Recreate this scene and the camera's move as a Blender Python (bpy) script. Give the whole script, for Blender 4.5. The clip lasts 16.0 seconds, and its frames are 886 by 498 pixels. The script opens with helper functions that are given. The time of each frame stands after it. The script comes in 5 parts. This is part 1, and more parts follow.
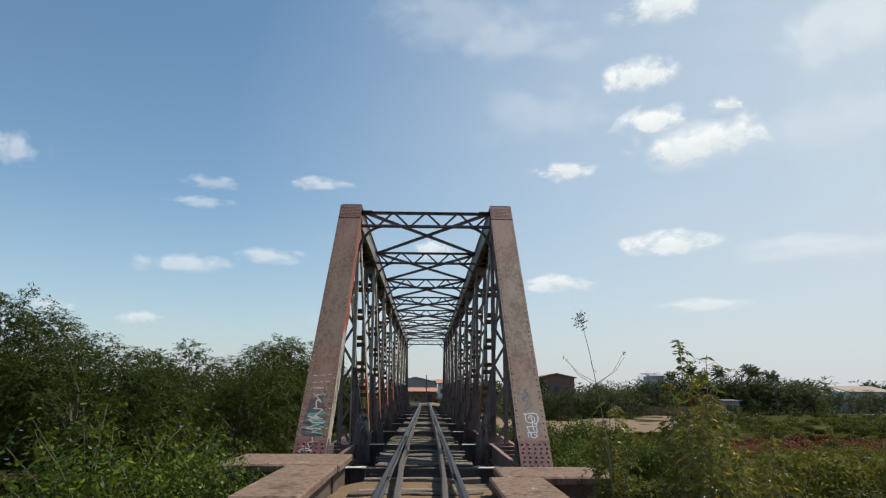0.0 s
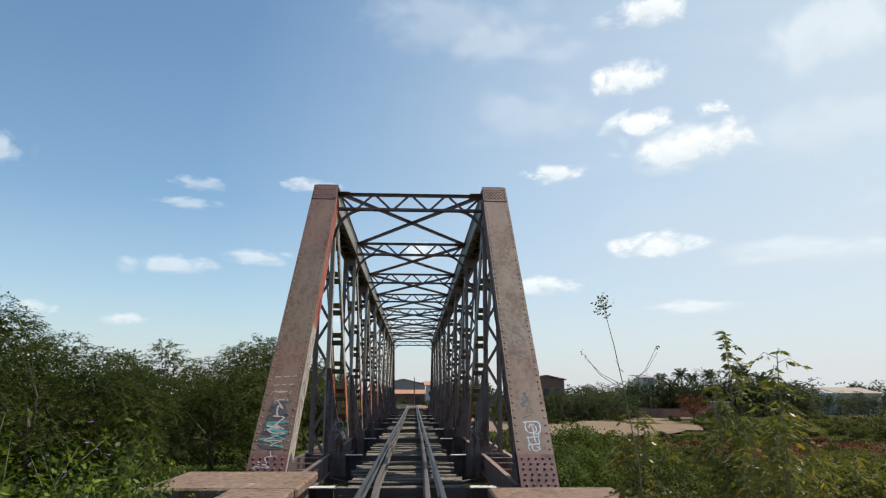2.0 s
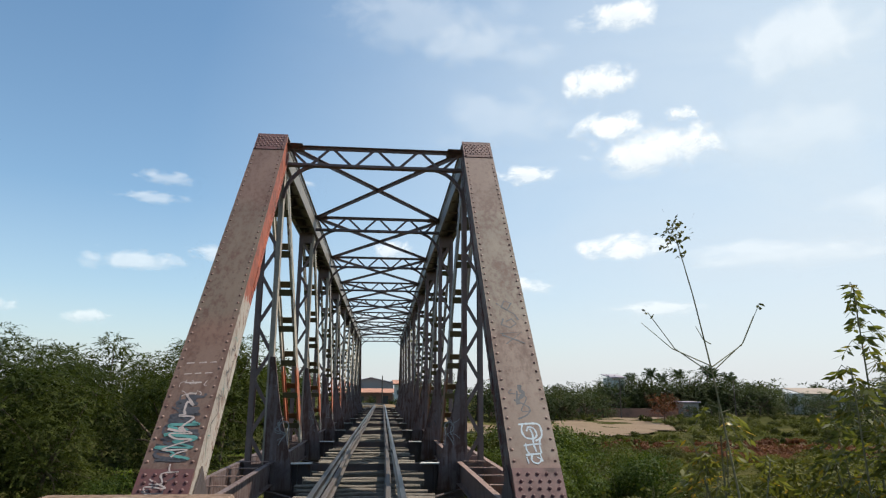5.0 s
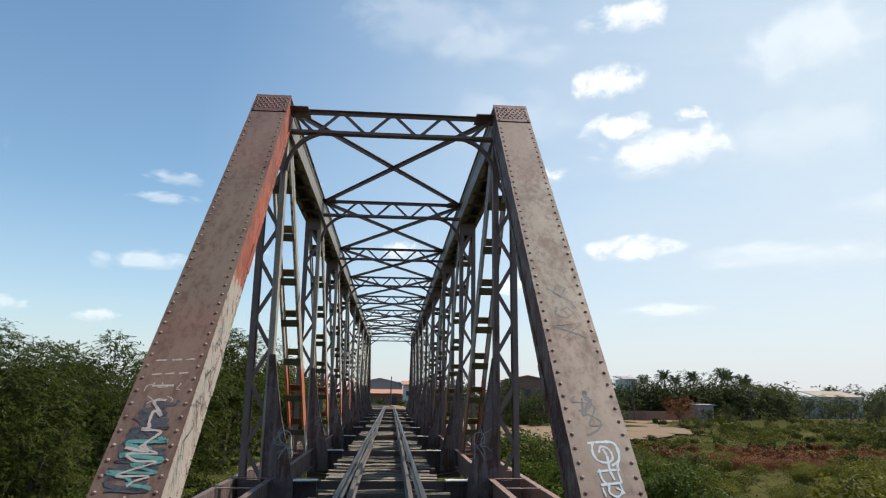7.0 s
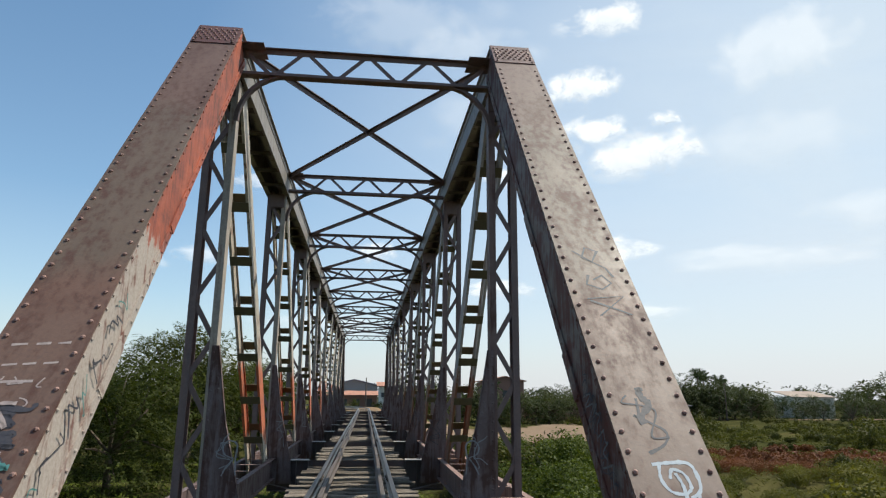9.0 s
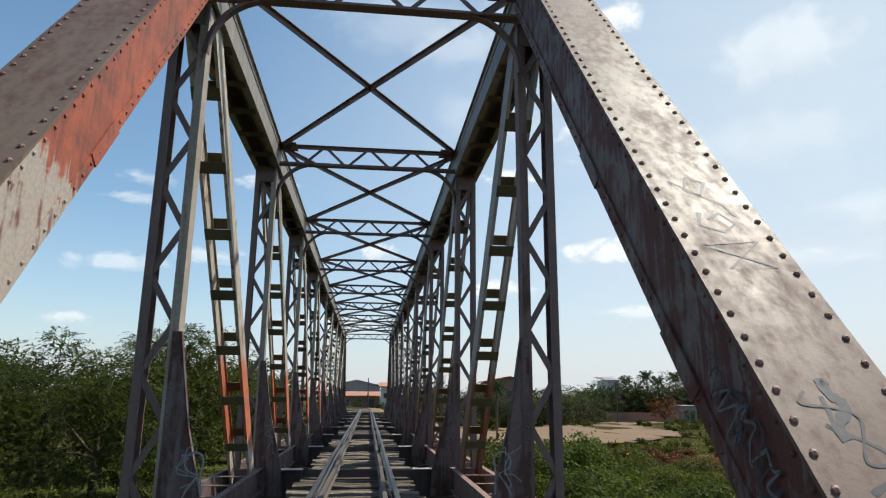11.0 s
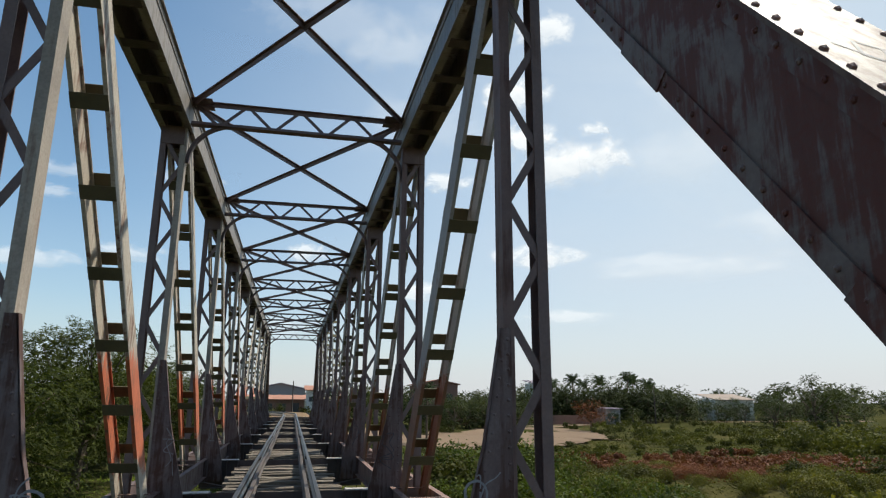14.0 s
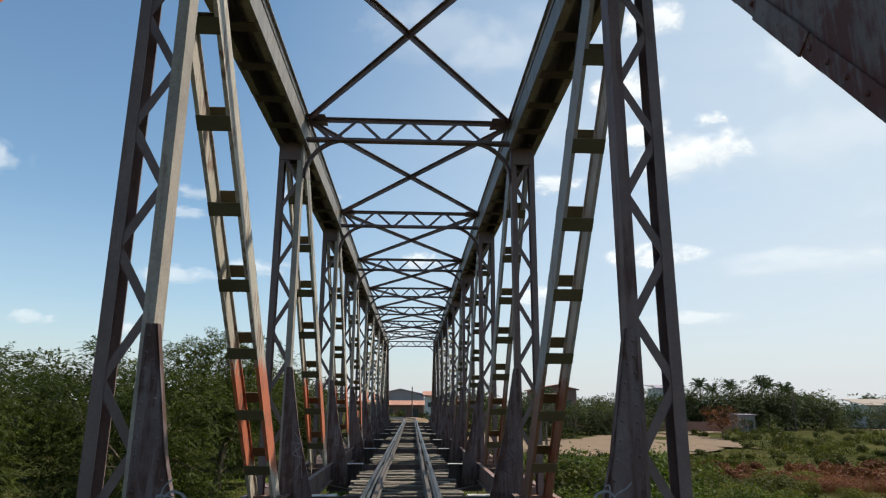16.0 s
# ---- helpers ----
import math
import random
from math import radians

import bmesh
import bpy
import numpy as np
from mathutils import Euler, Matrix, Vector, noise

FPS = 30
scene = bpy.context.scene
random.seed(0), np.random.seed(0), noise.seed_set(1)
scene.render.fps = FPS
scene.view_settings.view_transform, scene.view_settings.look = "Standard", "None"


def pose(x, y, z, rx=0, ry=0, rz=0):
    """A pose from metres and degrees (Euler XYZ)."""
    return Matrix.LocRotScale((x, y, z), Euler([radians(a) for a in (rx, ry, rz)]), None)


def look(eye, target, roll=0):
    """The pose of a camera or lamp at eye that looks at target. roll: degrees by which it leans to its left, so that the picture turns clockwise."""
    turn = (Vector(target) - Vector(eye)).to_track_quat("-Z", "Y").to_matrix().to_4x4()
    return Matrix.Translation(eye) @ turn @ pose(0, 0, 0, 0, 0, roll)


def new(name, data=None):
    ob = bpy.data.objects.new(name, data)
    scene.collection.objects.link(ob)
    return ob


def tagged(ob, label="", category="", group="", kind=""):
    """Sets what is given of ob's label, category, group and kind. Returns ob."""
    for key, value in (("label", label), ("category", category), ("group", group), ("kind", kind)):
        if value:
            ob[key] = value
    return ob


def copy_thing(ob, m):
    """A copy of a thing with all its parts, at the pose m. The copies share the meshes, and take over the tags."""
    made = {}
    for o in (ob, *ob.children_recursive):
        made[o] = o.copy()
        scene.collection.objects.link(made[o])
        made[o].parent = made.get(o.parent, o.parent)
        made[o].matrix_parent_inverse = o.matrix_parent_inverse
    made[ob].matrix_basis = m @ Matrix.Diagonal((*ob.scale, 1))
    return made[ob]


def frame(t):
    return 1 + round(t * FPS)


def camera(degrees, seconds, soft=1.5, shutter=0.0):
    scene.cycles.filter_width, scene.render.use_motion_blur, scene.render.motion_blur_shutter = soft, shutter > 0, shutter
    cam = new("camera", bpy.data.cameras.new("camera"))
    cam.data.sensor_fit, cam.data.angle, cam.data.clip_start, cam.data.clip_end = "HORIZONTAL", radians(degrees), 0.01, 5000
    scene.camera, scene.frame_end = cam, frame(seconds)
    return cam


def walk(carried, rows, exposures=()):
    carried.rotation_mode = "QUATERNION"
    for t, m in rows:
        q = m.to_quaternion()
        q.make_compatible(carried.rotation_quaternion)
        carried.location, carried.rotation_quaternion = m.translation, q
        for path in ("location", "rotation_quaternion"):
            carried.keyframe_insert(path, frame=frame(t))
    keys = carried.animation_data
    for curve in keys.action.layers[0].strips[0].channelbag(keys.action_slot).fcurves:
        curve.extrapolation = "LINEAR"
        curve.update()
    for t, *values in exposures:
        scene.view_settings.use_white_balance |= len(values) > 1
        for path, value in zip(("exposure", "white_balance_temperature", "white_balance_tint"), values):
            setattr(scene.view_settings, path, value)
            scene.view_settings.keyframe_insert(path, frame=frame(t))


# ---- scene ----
cam = camera(69.0, 16.0, 1.2)
PATH = [
    (0, (0.045, 0.504, 1.228), (0.094, 2.456, 1.662), 0.3),
    (0.5, (0.048, 1.022, 1.272), (0.114, 2.975, 1.698), 0.2),
    (1, (0.048, 1.526, 1.304), (0.1, 3.478, 1.733), 0.3),
    (1.5, (0.035, 1.928, 1.315), (0.076, 3.879, 1.75), 0.5),
    (2, (0.154, 2.489, 1.266), (0.238, 4.439, 1.706), 0.2),
    (2.5, (0.044, 2.948, 1.238), (0.127, 4.897, 1.675), 0.6),
    (3, (0.144, 3.426, 1.203), (0.298, 5.372, 1.64), 0.4),
    (3.5, (0.266, 3.899, 1.251), (0.414, 5.845, 1.684), 0.2),
    (6, (0.272, 6.173, 1.145), (0.461, 8.115, 1.587), 0.5),
    (6.5, (0.09, 6.647, 1.2), (0.255, 8.592, 1.638), 0.4),
    (7, (0.098, 7.226, 1.247), (0.247, 9.171, 1.688), 0.7),
    (7.5, (0.109, 7.704, 1.203), (0.244, 9.649, 1.646), 0.6),
    (8, (0.131, 8.287, 1.219), (0.382, 10.221, 1.659), 0.6),
    (8.5, (0.185, 8.797, 1.229), (0.447, 10.73, 1.672), 0.5),
    (9, (0.131, 9.282, 1.231), (0.354, 11.219, 1.677), 0.5),
    (11.5, (0.139, 11.57, 1.212), (0.352, 13.507, 1.66), 0.4),
    (12, (0.098, 11.928, 1.246), (0.303, 13.866, 1.694), 0.4),
    (12.5, (0.189, 12.259, 1.216), (0.459, 14.189, 1.664), 0.2),
    (13, (0.286, 12.54, 1.228), (0.554, 14.47, 1.68), 0.3),
    (13.5, (0.279, 12.731, 1.2), (0.673, 14.638, 1.658), 0.1),
    (14, (0.129, 13.044, 1.269), (0.559, 14.943, 1.727), 0.3),
    (14.5, (0.1, 13.145, 1.268), (0.446, 15.06, 1.73), 0.1),
    (15, (0.13, 13.203, 1.293), (0.355, 15.135, 1.759), 0.2),
    (15.5, (0.116, 13.203, 1.286), (0.245, 15.142, 1.755), 0.2),
    (16, (0.129, 13.192, 1.267), (0.218, 15.133, 1.739), 0.3),
]
walk(cam, [(t, look(eye, target, roll)) for t, eye, target, roll in PATH],
     [(0, -0.02, 6500, 6), (1.5, 0.1, 6500, 6), (3, 0.22, 6500, 6), (5.8, 0.26, 6500, 6), (6.5, 0.31, 6500, 6), (7.5, 0.22, 6500, 6), (8, 0.21, 6500, 6), (8.5, 0.31, 6500, 6), (9, 0.25, 6500, 6), (10, 0.22, 6500, 6), (13, 0.2, 6500, 6), (14.5, 0.1, 6500, 6), (16, 0.17, 6500, 6)])

# ---- world, sun ----
SUN_EL, SUN_AZ = radians(59), radians(76)
world = bpy.data.worlds.new("sky")
scene.world = world
world.use_nodes = True
wt = world.node_tree
wt.nodes.clear()
sky = wt.nodes.new("ShaderNodeTexSky")
sky.sky_type, sky.sun_disc = "NISHITA", False
sky.sun_elevation, sky.sun_rotation = SUN_EL, SUN_AZ
sky.altitude, sky.air_density, sky.dust_density, sky.ozone_density = 500, 1.0, 1.3, 0.4
back = wt.nodes.new("ShaderNodeBackground")
back.inputs[1].default_value = 0.15
wout = wt.nodes.new("ShaderNodeOutputWorld")
tint = wt.nodes.new("ShaderNodeMix")
tint.data_type, tint.blend_type = "RGBA", "MULTIPLY"
tint.inputs[0].default_value, tint.inputs[7].default_value = 1.0, (0.755, 0.905, 0.93, 1)
wt.links.new(sky.outputs[0], tint.inputs[6])
wt.links.new(tint.outputs[2], back.inputs[0])
wt.links.new(back.outputs[0], wout.inputs[0])
sun_dir = Vector((math.sin(SUN_AZ) * math.cos(SUN_EL), math.cos(SUN_AZ) * math.cos(SUN_EL), math.sin(SUN_EL)))
sun = new("sun", bpy.data.lights.new("sun", "SUN"))
sun.data.energy, sun.data.angle, sun.data.color = 4.9, radians(0.55), (1.0, 0.925, 0.82)
sun.matrix_world = look(sun_dir * 80, (0, 0, 0))


# ---- materials ----
def nodes_of(name):
    m = bpy.data.materials.new(name)
    m.use_nodes = True
    t = m.node_tree
    t.nodes.clear()
    out = t.nodes.new("ShaderNodeOutputMaterial")
    p = t.nodes.new("ShaderNodeBsdfPrincipled")
    t.links.new(p.outputs[0], out.inputs[0])
    return m, t, p, out


def position(t, stretch=(1, 1, 1)):
    g = t.nodes.new("ShaderNodeNewGeometry")
    if stretch == (1, 1, 1):
        return g.outputs["Position"]
    mp = t.nodes.new("ShaderNodeMapping")
    mp.inputs["Scale"].default_value = stretch
    t.links.new(g.outputs["Position"], mp.inputs[0])
    return mp.outputs[0]


def noise_node(t, vec, scale, detail=4, rough=0.6, distort=0.0):
    n = t.nodes.new("ShaderNodeTexNoise")
    n.inputs["Scale"].default_value, n.inputs["Detail"].default_value = scale, detail
    n.inputs["Roughness"].default_value, n.inputs["Distortion"].default_value = rough, distort
    t.links.new(vec, n.inputs["Vector"])
    return n.outputs[0]


def ramp(t, fac, stops, interp="LINEAR"):
    r = t.nodes.new("ShaderNodeValToRGB")
    r.color_ramp.interpolation = interp
    while len(r.color_ramp.elements) < len(stops):
        r.color_ramp.elements.new(0.5)
    for e, (pos, c) in zip(r.color_ramp.elements, stops):
        e.position = pos
        e.color = (*c, 1) if len(c) == 3 else c
    t.links.new(fac, r.inputs[0])
    return r.outputs[0]


def mix(t, fac, a, b, blend="MIX"):
    m = t.nodes.new("ShaderNodeMix")
    m.data_type, m.blend_type = "RGBA", blend
    for sock, v in ((m.inputs[0], fac), (m.inputs[6], a), (m.inputs[7], b)):
        if isinstance(v, (int, float)):
            sock.default_value = v
        elif isinstance(v, tuple):
            sock.default_value = (*v, 1)
        else:
            t.links.new(v, sock)
    return m.outputs[2]


def maths(t, op, a, b=0.0):
    m = t.nodes.new("ShaderNodeMath")
    m.operation = op
    for sock, v in zip(m.inputs, (a, b)):
        if isinstance(v, (int, float)):
            sock.default_value = v
        else:
            t.links.new(v, sock)
    return m.outputs[0]


def step(t, fac, lo, hi):
    return ramp(t, fac, [(lo, (0, 0, 0)), (hi, (1, 1, 1))])


def bump(t, p, height, strength, dist=0.02):
    b = t.nodes.new("ShaderNodeBump")
    b.inputs["Strength"].default_value, b.inputs["Distance"].default_value = strength, dist
    t.links.new(height, b.inputs["Height"])
    t.links.new(b.outputs[0], p.inputs["Normal"])


def steel(name, paint, paint2, rust, rust_lo=0.52, rust_hi=0.66, rough=0.5, low=None, low_z=1.9, low_end=-9.0, scale=2.2, bands=None, along=None):
    """Old painted steel: two tones of paint, rust patches, drips; low: another paint below a height; bands: paint zones by height."""
    m, t, p, _ = nodes_of(name)
    v = position(t)
    coarse = noise_node(t, position(t, along) if along else v, scale, 6, 0.66, 0.5)
    fine = noise_node(t, v, 38, 4, 0.65)
    drip = noise_node(t, position(t, (9, 9, 0.9)), 1.6, 4, 0.6)
    col = mix(t, step(t, coarse, 0.35, 0.65), paint, paint2)
    g = t.nodes.new("ShaderNodeSeparateXYZ")
    t.links.new(v, g.inputs[0])
    z = maths(t, "ADD", g.outputs[2], maths(t, "MULTIPLY", maths(t, "SUBTRACT", coarse, 0.5), 0.9))
    if bands:
        zz = maths(t, "DIVIDE", maths(t, "ADD", z, 1.0), 8.0)
        stops = []
        for k, (z0, c) in enumerate(bands):
            stops.append((max(0, (z0 + 1) / 8.0), c))
        col = mix(t, 0.68, col, ramp(t, zz, stops))
    if low:
        wob = maths(t, "ADD", g.outputs[2], maths(t, "MULTIPLY", maths(t, "SUBTRACT", maths(t, "ADD", maths(t, "MULTIPLY", drip, 0.6), maths(t, "MULTIPLY", coarse, 0.6)), 0.6), 2.2))
        col = mix(t, maths(t, "MULTIPLY", step(t, maths(t, "SUBTRACT", low_z + 0.5, wob), 0.42, 0.58), step(t, maths(t, "SUBTRACT", wob, low_end - 0.5), 0.42, 0.58)), col, low)
    patch = maths(t, "ADD", maths(t, "MULTIPLY", coarse, 0.5), maths(t, "MULTIPLY", drip, 0.5))
    col = mix(t, step(t, patch, rust_lo, rust_hi), col, rust)
    col = mix(t, maths(t, "MULTIPLY", step(t, fine, 0.4, 0.75), 0.35), col, (0.06, 0.045, 0.04))
    t.links.new(col, p.inputs["Base Color"])
    t.links.new(ramp(t, patch, [(0.35, (rough,) * 3), (0.7, (min(0.9, rough + 0.3),) * 3)]), p.inputs["Roughness"])
    bump(t, p, fine, 0.25, 0.004)
    return m


def rough_mat(name, a, b, c, scale=3.0, fine=40.0, rough=0.9, strength=0.5, dist=0.02, stretch=(1, 1, 1), each=0.0, metal=0.0, lo=0.55, hi=0.72, spot=None):
    """A rough surface in three tones at two scales; each: how far pieces differ."""
    m, t, p, _ = nodes_of(name)
    v = position(t, stretch)
    n1, n2 = noise_node(t, v, scale, 5, 0.6, 0.2), noise_node(t, v, fine, 5, 0.65)
    col = mix(t, step(t, n2, 0.3, 0.7), a, b)
    col = mix(t, step(t, n1, lo, hi), col, c)
    if spot:
        n3 = noise_node(t, v, scale * 1.3, 6, 0.62, 0.9)
        col = mix(t, step(t, n3, spot[1], spot[2]), col, spot[0])
        streak = noise_node(t, position(t, (7, 7, 0.8)), 1.3, 4, 0.6)
        col = mix(t, maths(t, "MULTIPLY", step(t, streak, 0.5, 0.68), 0.7), col, tuple(k * 0.35 for k in a))
    if each:
        o = t.nodes.new("ShaderNodeObjectInfo")
        col = mix(t, 1.0, col, ramp(t, o.outputs["Random"], [(0, (1 - each,) * 3), (1, (1 + each * 0.6,) * 3)]), "MULTIPLY")
    t.links.new(col, p.inputs["Base Color"])
    p.inputs["Roughness"].default_value, p.inputs["Metallic"].default_value = rough, metal
    p.inputs["Specular IOR Level"].default_value = 0.5 if rough < 0.65 else 0.12
    bump(t, p, n2, strength, dist)
    return m


def leaf_mat(name, a, b, c, through_light=0.35, rough=0.55, mid=0.6):
    """Leaves: the tone goes from leaf to leaf, and light shines through."""
    m, t, p, out = nodes_of(name)
    g = t.nodes.new("ShaderNodeNewGeometry")
    n = noise_node(t, position(t), 0.5, 3)
    col = ramp(t, g.outputs["Random Per Island"], [(0, a), (mid, b), (1, c)])
    col = mix(t, maths(t, "MULTIPLY", step(t, n, 0.35, 0.7), 0.5), col, b)
    o = t.nodes.new("ShaderNodeObjectInfo")
    col = mix(t, 1.0, col, ramp(t, o.outputs["Random"], [(0, (0.75, 0.8, 0.75)), (1, (1.15, 1.1, 1.0))]), "MULTIPLY")
    t.links.new(col, p.inputs["Base Color"])
    p.inputs["Roughness"].default_value, p.inputs["Specular IOR Level"].default_value = rough, 0.08
    tr = t.nodes.new("ShaderNodeBsdfTranslucent")
    t.links.new(mix(t, 1.0, col, (1.3, 1.35, 0.7), "MULTIPLY"), tr.inputs[0])
    ms = t.nodes.new("ShaderNodeMixShader")
    ms.inputs[0].default_value = through_light
    t.links.new(p.outputs[0], ms.inputs[1])
    t.links.new(tr.outputs[0], ms.inputs[2])
    t.links.new(ms.outputs[0], out.inputs[0])
    return m


GREY = steel("grey_steel", (0.13, 0.084, 0.075), (0.19, 0.13, 0.117), (0.10, 0.055, 0.04), 0.56, 0.68, 0.5)
# left uprights' inner legs: sunlight put into a paler, warmer paint
POST_SUNLIT = steel("post_steel_sunlit", (0.26, 0.218, 0.178), (0.41, 0.35, 0.285), (0.17, 0.09, 0.06), 0.55, 0.68, 0.5, scale=1.6)
CHORD_PAINT = steel("chord_steel", (0.18, 0.158, 0.138), (0.31, 0.275, 0.24), (0.10, 0.06, 0.045), 0.54, 0.66, 0.42)
RIVET = steel("rivet_steel", (0.3, 0.17, 0.13), (0.2, 0.1, 0.075), (0.12, 0.05, 0.036), 0.5, 0.6, 0.42)
# right uprights' inner legs: shade put into a darker brown of that paint
POST_SHADED = steel("post_brown_steel_shaded", (0.13, 0.076, 0.066), (0.2, 0.132, 0.114), (0.08, 0.033, 0.024), 0.5, 0.62, 0.5, scale=2.4)
MAROON = steel("maroon_steel", (0.115, 0.038, 0.035), (0.085, 0.032, 0.03), (0.05, 0.02, 0.018), 0.52, 0.64, 0.5)
DARK = steel("dark_steel", (0.06, 0.044, 0.042), (0.092, 0.067, 0.063), (0.10, 0.05, 0.035), 0.57, 0.7, 0.55)
GUSSET = steel("gusset_steel", (0.105, 0.066, 0.061), (0.2, 0.155, 0.15), (0.075, 0.033, 0.024), 0.46, 0.56, 0.6, scale=3.0)
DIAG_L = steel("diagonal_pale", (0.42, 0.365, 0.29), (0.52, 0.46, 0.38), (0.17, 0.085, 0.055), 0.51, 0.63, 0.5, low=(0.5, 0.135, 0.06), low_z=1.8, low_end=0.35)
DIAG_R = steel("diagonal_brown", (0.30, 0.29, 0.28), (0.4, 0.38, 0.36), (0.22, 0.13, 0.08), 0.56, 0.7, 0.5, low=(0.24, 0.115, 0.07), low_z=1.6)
BATTEN = steel("batten_olive", (0.085, 0.072, 0.035), (0.12, 0.1, 0.05), (0.11, 0.07, 0.045), 0.58, 0.7, 0.6)
COVER_BANDS = [(-0.6, (0.146, 0.052, 0.040)), (0.28, (0.120, 0.039, 0.030)), (0.4, (0.129, 0.077, 0.056)), (1.6, (0.129, 0.065, 0.044)),
               (2.0, (0.146, 0.067, 0.042)), (2.3, (0.119, 0.084, 0.056)), (4.3, (0.122, 0.084, 0.058)), (4.45, (0.138, 0.069, 0.050)), (6.3, (0.129, 0.065, 0.048))]
COVER = steel("cover_plate_steel", (0.22, 0.145, 0.105), (0.07, 0.044, 0.031), (0.085, 0.034, 0.022), 0.48, 0.6, 0.45, bands=COVER_BANDS, scale=1.5, along=(1.6, 0.6, 0.6))
SIDE_RED = steel("side_orange", (0.42, 0.1, 0.045), (0.22, 0.055, 0.035), (0.15, 0.06, 0.042), 0.52, 0.61, 0.5, low=(0.4, 0.34, 0.29), low_z=2.5, scale=2.6)
SIDE_DARK = steel("side_maroon", (0.165, 0.132, 0.116), (0.1, 0.07, 0.06), (0.095, 0.028, 0.018), 0.46, 0.52, 0.5, scale=2.6)
CHORD_RED = steel("bottom_chord_red", (0.2, 0.11, 0.085), (0.28, 0.19, 0.155), (0.11, 0.055, 0.04), 0.5, 0.64, 0.7)
RAIL = rough_mat("rail_steel", (0.1, 0.092, 0.09), (0.17, 0.158, 0.152), (0.18, 0.11, 0.08), 2.0, 30, 0.36, 0.12, 0.002, metal=0.85, lo=0.62, hi=0.8)
RUSTY = rough_mat("rusty_rail", (0.07, 0.055, 0.047), (0.11, 0.088, 0.074), (0.075, 0.04, 0.029), 2.0, 30, 0.62, 0.2, 0.003, metal=0.2)
SLEEPER = rough_mat("weathered_timber", (0.1, 0.08, 0.064), (0.275, 0.235, 0.19), (0.045, 0.036, 0.029), 2.4, 9, 0.9, 0.9, 0.014, (1, 14, 14), 0.5)
CONCRETE = rough_mat("stained_concrete", (0.14, 0.085, 0.06), (0.25, 0.175, 0.13), (0.085, 0.046, 0.036), 2.3, 14, 0.85, 0.6, 0.015, spot=((0.38, 0.32, 0.275), 0.6, 0.7))
CONCRETE_DARK = rough_mat("dirty_stone", (0.09, 0.07, 0.06), (0.15, 0.12, 0.1), (0.06, 0.05, 0.045), 1.6, 12, 0.95, 0.6, 0.03)
WHITE_WALL = rough_mat("whitewashed_wall", (0.6, 0.57, 0.52), (0.7, 0.67, 0.62), (0.5, 0.45, 0.4), 0.4, 6, 0.9, 0.2)
GREY_WALL = rough_mat("grey_plaster", (0.3, 0.27, 0.26), (0.36, 0.33, 0.31), (0.24, 0.22, 0.21), 0.3, 6, 0.9, 0.2)
BRICK_WALL = rough_mat("brown_brick", (0.2, 0.11, 0.085), (0.27, 0.16, 0.12), (0.16, 0.1, 0.08), 0.5, 8, 0.95, 0.3)
PALE_ROOF = rough_mat("pale_clay_roof", (0.3, 0.24, 0.2), (0.35, 0.29, 0.24), (0.24, 0.19, 0.16), 0.4, 6, 0.9, 0.3)
ROOF = rough_mat("clay_roof", (0.33, 0.16, 0.11), (0.4, 0.22, 0.16), (0.24, 0.12, 0.09), 0.6, 9, 0.9, 0.4)
ROOF_GREY = rough_mat("grey_sheet_roof", (0.27, 0.23, 0.27), (0.33, 0.29, 0.32), (0.25, 0.2, 0.22), 0.25, 5, 0.7, 0.2)
DARK_PANE = rough_mat("dark_opening", (0.03, 0.03, 0.035), (0.05, 0.05, 0.055), (0.02, 0.02, 0.02), 1, 5, 0.3, 0.05)
DIRT = rough_mat("sandy_road", (0.165, 0.112, 0.072), (0.22, 0.155, 0.104), (0.125, 0.08, 0.05), 0.15, 3, 0.95, 0.3)
BARK = rough_mat("bark", (0.1, 0.075, 0.055), (0.16, 0.125, 0.095), (0.07, 0.055, 0.04), 4, 30, 0.95, 0.8, 0.02, (1, 1, 0.3))
STEM = rough_mat("green_stem", (0.13, 0.12, 0.07), (0.2, 0.19, 0.11), (0.12, 0.09, 0.06), 4, 30, 0.8, 0.3, 0.005)
TREE_LEAF = leaf_mat("tree_leaves", (0.028, 0.035, 0.008), (0.045, 0.056, 0.012), (0.085, 0.098, 0.021), 0.33)
TREE_LEAF_B = leaf_mat("far_leaves", (0.034, 0.042, 0.018), (0.043, 0.054, 0.021), (0.058, 0.066, 0.027))
BRIGHT_LEAF = leaf_mat("bright_leaves", (0.036, 0.055, 0.008), (0.08, 0.108, 0.015), (0.22, 0.25, 0.04), 0.36, 0.35)
GREEN_LEAF = leaf_mat("green_leaves", (0.034, 0.05, 0.011), (0.062, 0.084, 0.017), (0.115, 0.135, 0.028), 0.35, 0.5)
SHRUB_LEAF = leaf_mat("shrub_leaves", (0.046, 0.047, 0.013), (0.064, 0.065, 0.017), (0.09, 0.088, 0.024), 0.3)
OLIVE_LEAF = leaf_mat("olive_leaves", (0.068, 0.068, 0.014), (0.1, 0.097, 0.021), (0.16, 0.148, 0.034))
DRY_LEAF = leaf_mat("dry_leaves", (0.13, 0.042, 0.024), (0.15, 0.053, 0.029), (0.165, 0.085, 0.04), 0.25)
YELLOW_LEAF = leaf_mat("yellowing_leaves", (0.075, 0.08, 0.022), (0.17, 0.165, 0.05), (0.5, 0.27, 0.03), 0.42, 0.3, 0.9)
GRASS_LEAF = leaf_mat("bright_grass", (0.075, 0.105, 0.018), (0.11, 0.15, 0.026), (0.16, 0.2, 0.04), 0.4)
